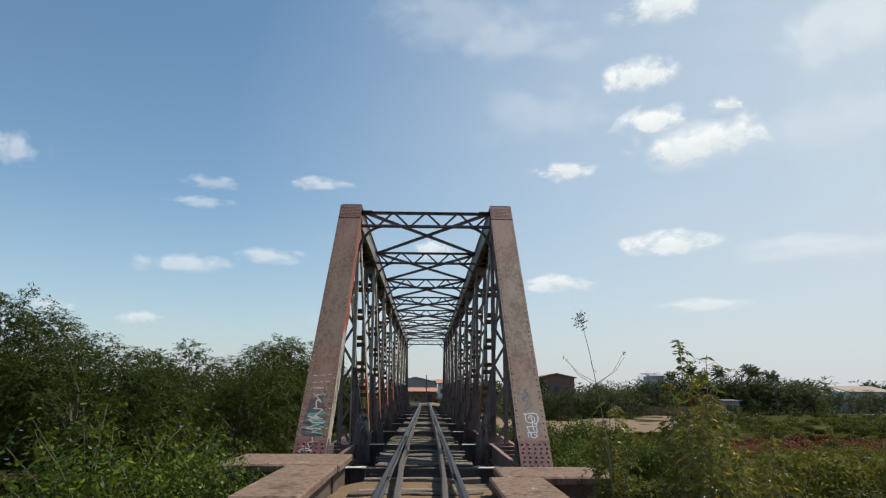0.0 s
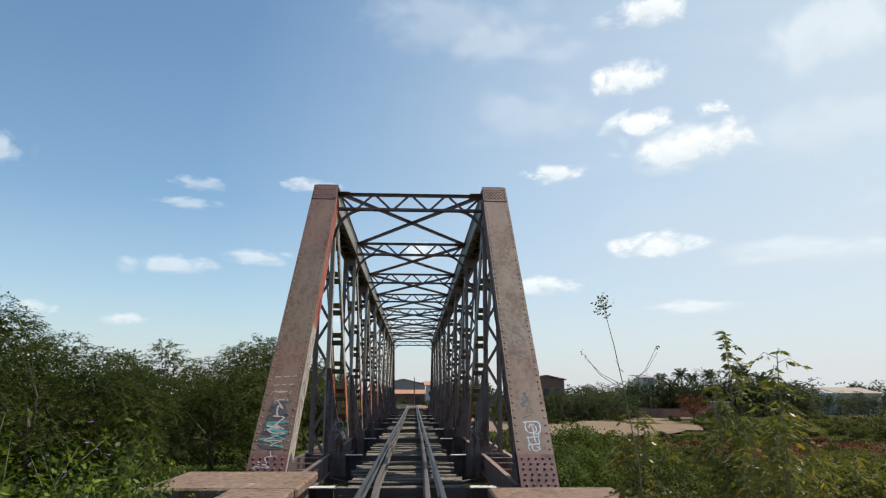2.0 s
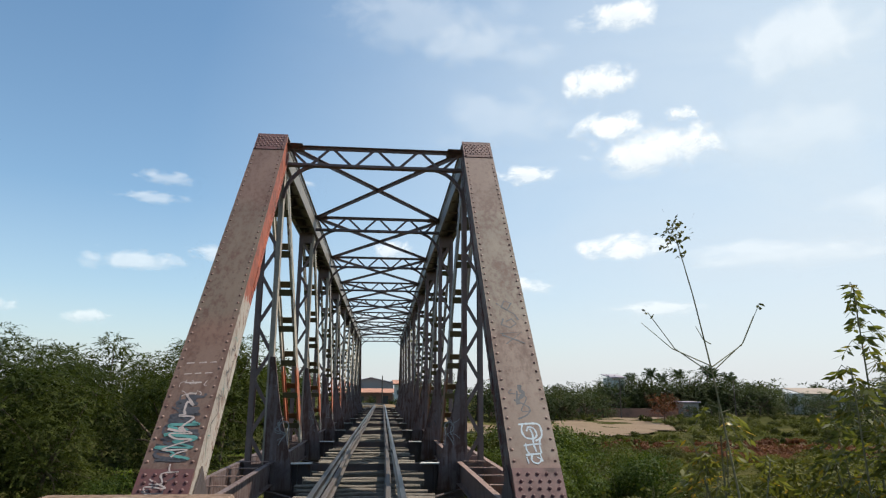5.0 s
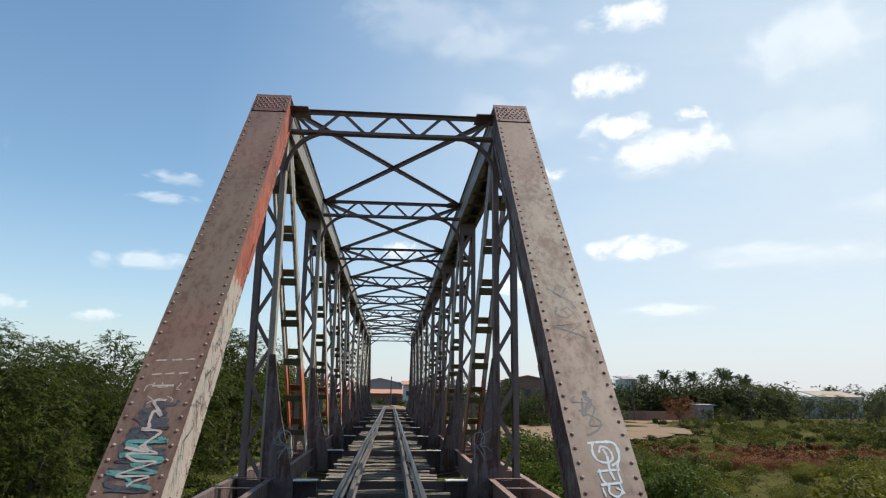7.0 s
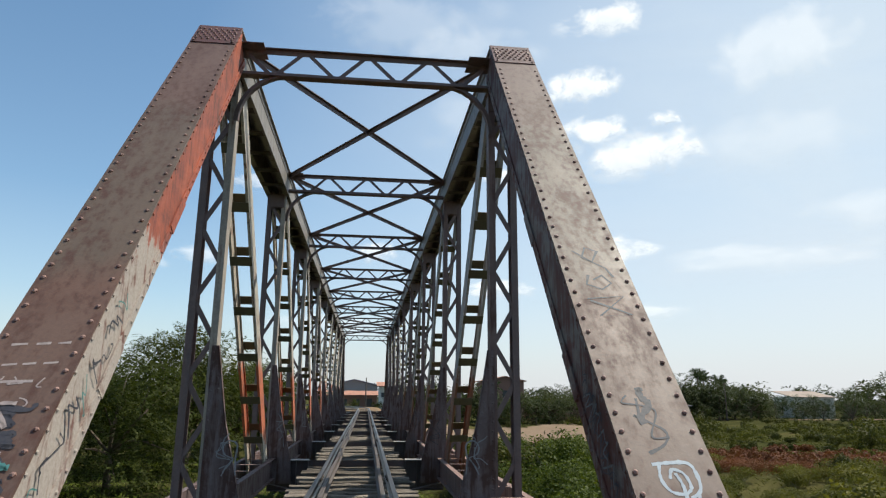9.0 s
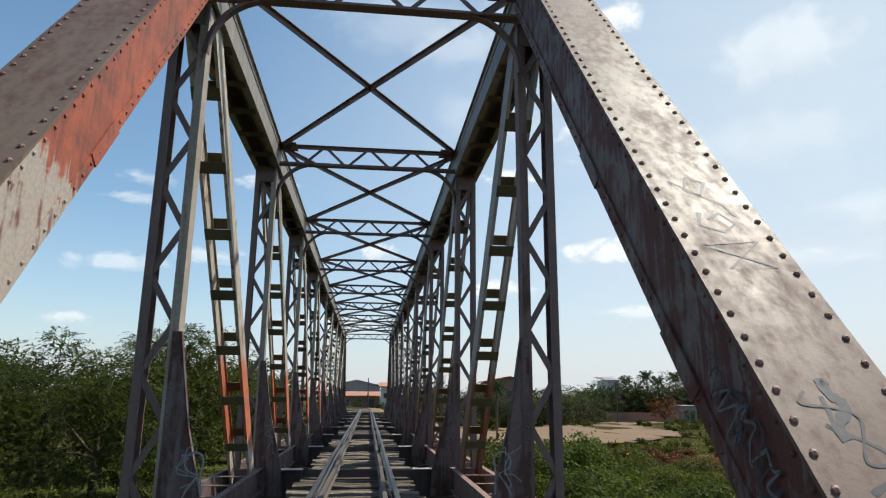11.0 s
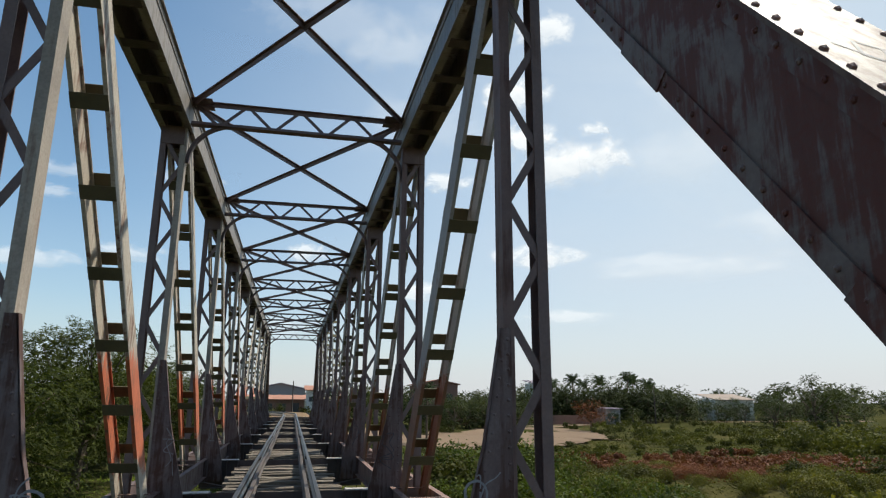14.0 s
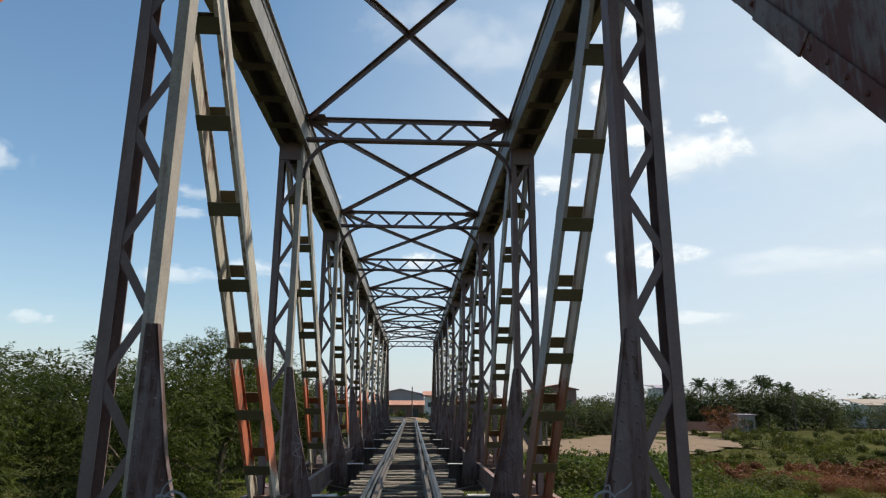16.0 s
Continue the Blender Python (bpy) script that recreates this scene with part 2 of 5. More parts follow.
PALM_LEAF = leaf_mat("palm_fronds", (0.02, 0.035, 0.012), (0.035, 0.055, 0.018), (0.06, 0.08, 0.03), 0.2)
PETAL = rough_mat("violet_petals", (0.35, 0.16, 0.5), (0.45, 0.22, 0.6), (0.3, 0.12, 0.45), 9, 50, 0.6, 0.1)


def paint(name, c, c2):
    return rough_mat(name, c, c2, tuple(x * 0.7 for x in c), 6, 40, 0.6, 0.1, 0.002)


SPRAY_BLACK = paint("black_spray", (0.03, 0.03, 0.04), (0.06, 0.055, 0.06))
SPRAY_WHITE = paint("white_spray", (0.29, 0.34, 0.385), (0.41, 0.455, 0.49))
SPRAY_TEAL = paint("teal_spray", (0.055, 0.17, 0.155), (0.08, 0.23, 0.21))
SPRAY_PINK = paint("pale_chalk", (0.3, 0.24, 0.22), (0.38, 0.31, 0.285))
SPRAY_DIM = paint("worn_grey_spray", (0.1, 0.1, 0.105), (0.14, 0.14, 0.145))
SPRAY_FAINT = paint("faint_chalk", (0.2, 0.2, 0.21), (0.26, 0.26, 0.27))


def ground_material():
    m, t, p, _ = nodes_of("scrub_ground")
    v = position(t)
    big, mid, fine = noise_node(t, v, 0.05, 4), noise_node(t, v, 0.7, 5), noise_node(t, v, 14, 5, 0.7)
    col = mix(t, step(t, mid, 0.35, 0.65), (0.036, 0.04, 0.014), (0.06, 0.055, 0.022))
    col = mix(t, step(t, big, 0.52, 0.66), col, (0.1, 0.085, 0.035))
    g = t.nodes.new("ShaderNodeSeparateXYZ")
    t.links.new(v, g.inputs[0])
    top = maths(t, "ADD", g.outputs[2], maths(t, "MULTIPLY", maths(t, "SUBTRACT", mid, 0.5), 0.5))
    soil = mix(t, step(t, fine, 0.35, 0.7), (0.16, 0.105, 0.066), (0.29, 0.205, 0.135))
    col = mix(t, step(t, maths(t, "ADD", top, 1.0), 0.3, 0.5), col, soil)
    col = mix(t, maths(t, "MULTIPLY", step(t, fine, 0.45, 0.75), 0.4), col, (0.04, 0.05, 0.015))
    t.links.new(col, p.inputs["Base Color"])
    p.inputs["Roughness"].default_value, p.inputs["Specular IOR Level"].default_value = 1.0, 0.0
    bump(t, p, fine, 0.7, 0.06)
    return m


GROUND = ground_material()


# ---- mesh helpers ----
def box(bm, x0, x1, y0, y1, z0, z1):
    v = [bm.verts.new((x, y, z)) for x in (x0, x1) for y in (y0, y1) for z in (z0, z1)]
    for f in ((0, 1, 3, 2), (4, 6, 7, 5), (0, 4, 5, 1), (2, 3, 7, 6), (0, 2, 6, 4), (1, 5, 7, 3)):
        bm.faces.new([v[i] for i in f])


def bar(bm, p, q, w, t, side):
    """A box from p to q: w wide along side (made square to the bar), t thick across it."""
    p, q, side = Vector(p), Vector(q), Vector(side)
    d = (q - p).normalized()
    side = (side - d * side.dot(d)).normalized()
    n = d.cross(side)
    v = [bm.verts.new(e + side * (a * w / 2) + n * (b * t / 2)) for e in (p, q) for a, b in ((-1, -1), (1, -1), (1, 1), (-1, 1))]
    for f in ((0, 3, 2, 1), (4, 5, 6, 7), (0, 1, 5, 4), (1, 2, 6, 5), (2, 3, 7, 6), (3, 0, 4, 7)):
        bm.faces.new([v[i] for i in f])


def channel(bm, p, q, web, flange, t, web_dir, open_dir):
    """A rolled channel: web along web_dir, flanges towards open_dir."""
    p, q = Vector(p), Vector(q)
    d = (q - p).normalized()
    wd = Vector(web_dir)
    wd = (wd - d * wd.dot(d)).normalized()
    od = Vector(open_dir)
    od = (od - d * od.dot(d) - wd * od.dot(wd)).normalized()
    h = web / 2
    extrude(bm, [(-h, 0), (h, 0), (h, flange), (h - t, flange), (h - t, t), (t - h, t), (t - h, flange), (-h, flange)], p, q, wd, od)


def extrude(bm, outline, p, q, u, v):
    """One solid of a constant outline (in u, v) from p to q."""
    a = [bm.verts.new(p + u * x + v * y) for x, y in outline]
    b = [bm.verts.new(q + u * x + v * y) for x, y in outline]
    bm.faces.new(a), bm.faces.new(b[::-1])
    for i in range(len(a)):
        j = (i + 1) % len(a)
        bm.faces.new((a[i], a[j], b[j], b[i]))


def tee(bm, p, q, a, t, wide, down):
    """A tee of two angles back to back: flange along wide, stem towards down."""
    extrude(bm, [(-a, 0), (a, 0), (a, t), (t, t), (t, a), (-t, a), (-t, t), (-a, t)], Vector(p), Vector(q), wide, down)


def dome(bm, c, n, r, h=None, seg=6):
    """A rivet head on a face with normal n."""
    c, n = Vector(c), Vector(n).normalized()
    h = h or r * 0.75
    u = n.orthogonal().normalized()
    w = n.cross(u)
    rings = []
    for k, (rr, hh) in enumerate(((1.0, -0.1), (0.85, 0.55))):
        rings.append([bm.verts.new(c + (u * math.cos(2 * math.pi * i / seg) + w * math.sin(2 * math.pi * i / seg)) * r * rr + n * h * hh) for i in range(seg)])
    tip = bm.verts.new(c + n * h)
    for i in range(seg):
        j = (i + 1) % seg
        bm.faces.new((rings[0][i], rings[0][j], rings[1][j], rings[1][i]))
        bm.faces.new((rings[1][i], rings[1][j], tip))


def tube(bm, pts, radii, seg=6):
    pts = [Vector(p) for p in pts]
    prev = None
    for i, (p, r) in enumerate(zip(pts, radii)):
        d = (pts[min(i + 1, len(pts) - 1)] - pts[max(i - 1, 0)]).normalized()
        u = d.orthogonal().normalized()
        if abs(d.z) < 0.95:
            u = d.cross(Vector((0, 0, 1))).normalized()
        w = d.cross(u)
        ring = [bm.verts.new(p + (u * math.cos(2 * math.pi * k / seg) + w * math.sin(2 * math.pi * k / seg)) * r) for k in range(seg)]
        if prev:
            for k in range(seg):
                bm.faces.new((prev[k], prev[(k + 1) % seg], ring[(k + 1) % seg], ring[k]))
        prev = ring


def mesh_of(name, bm, material, bevel=0.0):
    if bevel:
        bmesh.ops.bevel(bm, geom=bm.edges[:], offset=bevel, segments=1, affect="EDGES")
    bmesh.ops.recalc_face_normals(bm, faces=bm.faces[:])
    me = bpy.data.meshes.new(name)
    bm.to_mesh(me)
    bm.free()
    me.materials.append(material)
    return me


def put(name, me, parent=None, at=(0, 0, 0), label=""):
    ob = new(name, me)
    ob.location = at
    if parent:
        ob.parent = parent
    return tagged(ob, label)


def part(name, bm, material, parent, label="", at=(0, 0, 0), bevel=0.0):
    return put(name, mesh_of(name, bm, material, bevel), parent, at, label)


def shape(fn, *args):
    bm = bmesh.new()
    fn(bm, *args)
    return bm


def thing(name, label, category, group="", kind="", at=(0, 0, 0)):
    ob = new(name)
    ob.location = at
    ob.empty_display_size = 0.3
    return tagged(ob, label, category, group, kind)


# ---- plan ----
PANEL, FIRST, NODES = 5.75, 18.37, 9      # panel length, first upright, uprights along each side
START, END = FIRST - PANEL, FIRST + NODES * PANEL
CX = 2.07                                   # middle of a truss from the track's middle
TOP, CHORD_LOW, LOW = 6.36, 5.78, -0.08    # top chord's top and underside, bottom chord's top

# ---- ground ----
def smooth(a, b, v):
    v = min(1.0, max(0.0, (v - a) / (b - a)))
    return v * v * (3 - 2 * v)


def ground_height(x, y):
    far = smooth(60, 400, math.hypot(x, y - 20))
    base = -3.35 + (noise.noise((x * 0.12, y * 0.12, 0)) * 0.35 + noise.noise((x * 0.5, y * 0.5, 3)) * 0.1) * (1 - far)
    base += 2.2 * smooth(76, 120, y) * (1 - smooth(8, 15, abs(x)))
    a = abs(x)
    top = -0.275 + 0.06 * noise.noise((x * 1.7, y * 1.3, 5)) - 0.13 * smooth(1.15, 1.9, a) - max(0.0, a - 2.0) * 0.62
    near = smooth(12.85, 12.2, y) if y < 12.85 else 0.0
    off = smooth(END - 0.8, END + 0.8, y) * (1 - smooth(100, 140, y))
    bank = max(near, off)
    return base + (max(base, top) - base) * bank


def build_ground():
    def axis(fine_lo, fine_hi, d, far):
        v = list(np.arange(fine_lo, fine_hi + 0.01, d))
        s, x = d, fine_hi
        while x < far:
            s *= 1.22
            x += s
            v.append(x)
        s, x = d, fine_lo
        while x > -far:
            s *= 1.22
            x -= s
            v.insert(0, x)
        return v
    xs, ys = axis(-14, 16, 0.5, 4600), axis(-6, 26, 0.5, 4600)
    verts = [(x, y, ground_height(x, y)) for y in ys for x in xs]
    n = len(xs)
    faces = [(j * n + i, j * n + i + 1, (j + 1) * n + i + 1, (j + 1) * n + i) for j in range(len(ys) - 1) for i in range(n - 1)]
    me = bpy.data.meshes.new("ground")
    me.from_pydata(verts, [], faces)
    for p in me.polygons:
        p.use_smooth = True
    me.materials.append(GROUND)
    tagged(put("ground", me), "scrubby green riverside ground with a railway embankment", "ground", kind="structure")


build_ground()


def ribbon(bm, pts, half, lift):
    """A strip over the ground with uneven edges."""
    prev = None
    fine = [((a[0] + (b[0] - a[0]) * k / 6, a[1] + (b[1] - a[1]) * k / 6), v + (w - v) * k / 6) for a, b, v, w in zip(pts, pts[1:], half, half[1:]) for k in range(6)]
    half = [w * (1 + 0.45 * noise.noise((p[0] * 0.4, p[1] * 0.4, 2))) for p, w in fine]
    pts = [p for p, w in fine]
    for i, (x, y) in enumerate(pts):
        a, b = Vector(pts[max(i - 1, 0)]), Vector(pts[min(i + 1, len(pts) - 1)])
        d = (b - a).normalized()
        n = Vector((-d.y, d.x)) * half[i]
        row = [bm.verts.new((x + n.x * k, y + n.y * k, ground_height(x + n.x * k, y + n.y * k) + lift)) for k in (1, 0.5, 0, -0.5, -1)]
        if prev:
            for k in range(4):
                bm.faces.new((prev[k], prev[k + 1], row[k + 1], row[k]))
        prev = row


ROAD = [(30, 113), (41, 125), (52, 135), (62, 141), (75, 147), (88, 152), (113, 154), (150, 158)]
SAND = [(10.5, 82), (14.5, 86), (20, 90), (26, 95), (32, 101), (38, 111), (42, 121)]
SAND_HALF = [8, 11, 13, 13, 11, 8, 5]


def on_sand(x, y):
    return any(math.hypot(x - a, y - b) < w for (a, b), w in zip(SAND, SAND_HALF)) or any(math.hypot(x - a, y - b) < 6 for a, b in ROAD)


road = shape(ribbon, ROAD, [3, 3.5, 3.5, 3.5, 3.5, 3.5, 3.5, 3.5], 0.06)
tagged(part("road", road, DIRT, None), "pale sandy dirt road beyond the scrub", "road", kind="structure")
yard_sand = shape(ribbon, SAND, SAND_HALF, 0.12)
tagged(part("sand_patch", yard_sand, DIRT, None), "bare pale sand beside the scrub", "ground", kind="structure")


# ---- abutment ----
def masonry(name, boxes, cap, label):
    ob = thing(name, label, "abutment wall", kind="structure")
    for b in boxes:
        part("wall_body", shape(box, *b), CONCRETE_DARK, ob, "dark stained masonry")
    for b in cap:
        part("coping", shape(box, *b), CONCRETE, ob, bevel=0.025)
    return ob


masonry("abutment_wall_1", [(-3.05, -1.37, 11.05, 12.55, -3.6, 0.0), (-1.98, -1.4, 7.95, 11.04, -1.6, -0.02)],
        [(-3.17, -1.26, 10.93, 12.7, 0.003, 0.135), (-2.08, -1.3, 7.84, 10.925, 0.0, 0.132)], "pink-brown concrete abutment wall with worn coping")
masonry("abutment_wall_2", [(1.3, 2.85, 10.75, 11.85, -3.6, -0.13), (1.1, 1.76, 3.0, 10.72, -1.6, -0.15)],
        [(1.2, 2.95, 10.62, 11.97, -0.127, 0.0), (1.0, 1.82, 2.9, 10.615, -0.13, -0.003)], "brown stained concrete abutment wall beside the track")
pier = thing("bridge_seat", "dark stone bearing seat under the truss ends", "abutment", kind="structure")
part("wall_body", shape(box, -3.0, 3.0, 12.72, 13.1, -3.8, -0.75), CONCRETE_DARK, pier)
part("wall_body", shape(box, -1.24, 1.18, 11.6, 12.3, -3.6, -0.45), CONCRETE_DARK, pier)
far_seat = thing("far_bridge_seat", "dark stone abutment at the bridge's other end", "abutment", kind="structure")
part("wall_body", shape(box, -3.0, 3.0, END - 0.3, END + 1.0, -3.8, -0.75), CONCRETE_DARK, far_seat)

# ---- bridge ----
bridge = thing("truss_bridge", "rusty riveted steel railway truss bridge with graffiti", "bridge", at=(0, 0, 0))
X, Y, Z = Vector((1, 0, 0)), Vector((0, 1, 0)), Vector((0, 0, 1))
rng = random.Random(4)

rivet_me = mesh_of("rivet", shape(dome, (0, 0, 0), (0, -0.79, 0.614), 0.02, 0.017), RIVET)
rivet_far = mesh_of("rivet", shape(dome, (0, 0, 0), (0, 0.79, 0.614), 0.024, 0.02), COVER)

# line of the end posts' outer plate
FOOT, HEAD = Vector((0, 12.50, -0.30)), Vector((0, 17.80, 6.30))
UP = (HEAD - FOOT).normalized()
OUT = Vector((0, -UP.z, UP.y))
LENGTH = (HEAD - FOOT).length


def end_post(side, far):
    """An inclined box member: cover plate outside, two side plates with edge angles, open below with battens."""
    def m(v):
        v = Vector(v)
        return Vector((v.x, START + END - v.y, v.z)) if far else v
    up, out = (m(FOOT + UP) - m(FOOT)), (m(FOOT + OUT) - m(FOOT))
    cx = side * CX
    bm = bmesh.new()
    deep = 0.54
    outer = [(-0.005, 0), (-deep, 0), (-deep, -0.11), (0.016 - deep, -0.11), (0.016 - deep, -0.016), (-0.005, -0.016)]
    extrude(bm, outer, m(FOOT) + X * (cx + side * 0.262), m(HEAD) + X * (cx + side * 0.262), out, X * side)
    post = part("end_post", bm, GREY if far else DARK, bridge, "sloping riveted box end post")
    n = 9
    for i in range(n):
        c = m(FOOT + UP * (0.5 + (LENGTH - 0.9) * i / (n - 1))) + Vector((cx, 0, 0)) + out * (-deep - 0.008)
        part("batten_plate", shape(bar, c - up * 0.09, c + up * 0.09, 0.5, 0.012, X), DARK, post)
    web = bmesh.new()
    extrude(web, outer, m(FOOT) + X * (cx - side * 0.262), m(HEAD) + X * (cx - side * 0.262), out, X * -side)
    web_paint = GREY if far else (SIDE_RED if side < 0 else SIDE_DARK)
    part("web_plate", web, web_paint, post, "flaking orange-red painted side" if side < 0 else "grey and maroon blotched side")
    for d in (-0.055, 0.05 - deep):
        a = X * (cx - side * 0.269) + out * d
        part("edge_angle", shape(bar, m(FOOT) + a, m(HEAD) + a, 0.095, 0.012, out), web_paint, post)
    for v, w in ((2.35, 0.5), (4.35, 0.5)):
        a = X * (cx - side * 0.277) + out * (0.05 - deep)
        part("splice_strap", shape(bar, m(FOOT + UP * v) + a, m(FOOT + UP * (v + w)) + a, 0.11, 0.012, out), web_paint, post)
    heads = bmesh.new()
    for i in range(54):
        for d in (-0.055, 0.05 - deep):
            c = m(FOOT + UP * (0.2 + i * (LENGTH - 0.4) / 53)) + X * (cx - side * 0.276) + out * d
            dome(heads, c, X * -side, 0.015, 0.012, 6)
    tagged(part("edge_rivets", heads, web_paint, post), kind="stuff")
    cov = bmesh.new()
    bar(cov, m(FOOT) + X * cx, m(HEAD) + X * cx, 0.59, 0.02, X)
    cover = part("cover_plate", cov, COVER, post, "brown rusted cover plate with rivet rows")
    for v0, v1, w in ((LENGTH - 0.62, LENGTH - 0.02, 0.582), (0.02, 0.82, 0.582)):
        sp = bmesh.new()
        bar(sp, m(FOOT + UP * v0) + X * cx + out * 0.017, m(FOOT + UP * v1) + X * cx + out * 0.017, w, 0.013, X)
        part("splice_plate", sp, MAROON, post, "dark maroon riveted splice plate")
    me = rivet_far if far else rivet_me
    rows = [(s * 0.247, 0.92 + i * 0.152) for i in range(int((LENGTH - 1.62) / 0.152)) for s in (-1, 1)]
    lift = 0.010
    for u, v in rows:
        put("rivet", me, cover, m(FOOT + UP * v) + X * (cx + u) + out * lift)
    dense = bmesh.new()
    for i in range(6):
        for j in range(7):
            u = -0.235 + j * 0.078 + (0.039 if i % 2 else 0)
            if u < 0.25:
                dome(dense, m(FOOT + UP * (LENGTH - 0.5 + i * 0.07)) + X * (cx + u) + out * 0.024, out, 0.021, 0.018)
    tagged(part("splice_rivets", dense, RIVET, cover, "dense field of rivet heads"), kind="stuff")
    dense = bmesh.new()
    for i in range(8):
        for j in range(5):
            u = -0.22 + j * 0.11 + (0.0 if i % 2 else 0.02)
            dome(dense, m(FOOT + UP * (0.1 + i * 0.092)) + X * (cx + u) + out * 0.024, out, 0.024, 0.022)
    tagged(part("splice_rivets", dense, MAROON, cover, "dense field of maroon rivet heads"), kind="stuff")
    dense = bmesh.new()
    for s in (-1, 1):
        for i in range(4):
            dome(dense, m(FOOT + UP * (LENGTH - 0.58 + i * 0.15)) + X * (cx + s * 0.25) + out * 0.024, out, 0.021, 0.018)
    tagged(part("splice_rivets", dense, RIVET, cover, "dense field of rivet heads"), kind="stuff")
    # gusset at the foot, beside the bearing
    g = bmesh.new()
    for s in (-1, 1):
        xx = cx + s * 0.272
        pts = [m((xx, 12.3, -0.55)), m((xx, 13.6, -0.55)), m((xx, 13.75, -0.1)), m((xx, 13.35, 0.35)), m((xx, 12.75, -0.25))]
        a = [g.verts.new(p) for p in pts]
        b = [g.verts.new(p + X * (s * 0.014)) for p in pts]
        g.faces.new(a), g.faces.new(b[::-1])
        for i in range(5):
            j = (i + 1) % 5
            g.faces.new((a[i], a[j], b[j], b[i]))
    part("foot_gusset", g, DARK, post)
    # shoe
    sh = bmesh.new()
    c = m((cx, 12.55, 0))
    box(sh, cx - 0.35, cx + 0.35, c.y - 0.3, c.y + 0.3, -0.75, -0.66)
    box(sh, cx - 0.22, cx + 0.22, c.y - 0.2, c.y + 0.2, -0.66, -0.5)
    part("bearing", sh, DARK, bridge, "cast bearing shoe")
    return post


for far in (False, True):
    for side in (-1, 1):
        end_post(side, far)


# uprights: two channels laced together, with a tapering bracket plate on the track side
def leg_mesh(side, x, o):
    bm = bmesh.new()
    channel(bm, (side * x, 0, -0.5), (side * x, 0, CHORD_LOW + 0.1), 0.2, 0.095, 0.014, Y, X * (side * o))
    return bm


def bracket_mesh(side):
    bm = bmesh.new()
    prof = [(1.90, -0.6), (1.36, -0.6), (1.40, -0.13), (1.66, 0.9), (1.815, 1.87), (1.90, 1.87)]
    a = [bm.verts.new((side * x, -0.125, z)) for x, z in prof]
    b = [bm.verts.new((side * x, -0.112, z)) for x, z in prof]
    bm.faces.new(a), bm.faces.new(b[::-1])
    for i in range(6):
        j = (i + 1) % 6
        bm.faces.new((a[i], a[j], b[j], b[i]))
    for (x0, z0), (x1, z1) in zip(prof[1:4], prof[2:5]):
        bar(bm, (side * x0, -0.09, z0), (side * x1, -0.09, z1), 0.07, 0.014, Y)
    for i in range(16):
        dome(bm, (side * 1.87, -0.125, -0.1 + i * 0.125), (0, -1, 0), 0.018, 0.014, 5)
    for i in range(12):
        z = 0.0 + i * 0.145
        x = 1.40 + 0.26 * (z + 0.13) / 1.03 if z < 0.9 else 1.66 + 0.155 * (z - 0.9) / 0.97
        dome(bm, (side * (x + 0.045), -0.125, z), (0, -1, 0), 0.016, 0.012, 5)
    return bm


LACE = 1.04
for side in (-1, 1):
    # lit tone on the left, shaded tone on the right
    up_me = mesh_of("upright", leg_mesh(side, 1.845, 1), POST_SUNLIT if side < 0 else POST_SHADED)
    leg_me = mesh_of("leg", leg_mesh(side, 2.262, -1), GREY)
    tie_me = mesh_of("tie_plate", shape(bar, (side * CX, 0, -0.16), (side * CX, 0, 0.16), 0.38, 0.012, X), GREY)
    br_me = mesh_of("bracket_plate", bracket_mesh(side), GUSSET)
    lace = []
    for s in (-1, 1):
        p, q = ((1.9, 0), (2.2, LACE / 2)) if s > 0 else ((2.2, 0), (1.9, LACE / 2))
        lace.append(mesh_of("lacing_bar", shape(bar, (side * p[0], 0, p[1]), (side * q[0], 0, q[1]), 0.07, 0.011, Y.cross(Vector((q[0] - p[0], 0, q[1] - p[1])))), GREY))
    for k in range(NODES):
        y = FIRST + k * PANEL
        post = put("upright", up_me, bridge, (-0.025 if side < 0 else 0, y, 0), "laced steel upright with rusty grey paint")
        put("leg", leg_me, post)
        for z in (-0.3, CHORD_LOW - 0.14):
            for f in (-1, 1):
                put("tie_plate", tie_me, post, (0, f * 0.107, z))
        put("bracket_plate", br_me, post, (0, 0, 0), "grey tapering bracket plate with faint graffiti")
        z, i = -0.12, 1
        while z < CHORD_LOW - 0.6:
            put("lacing_bar", lace[i % 2], post, (0, -0.086, z))
            z += LACE / 2
            i += 1


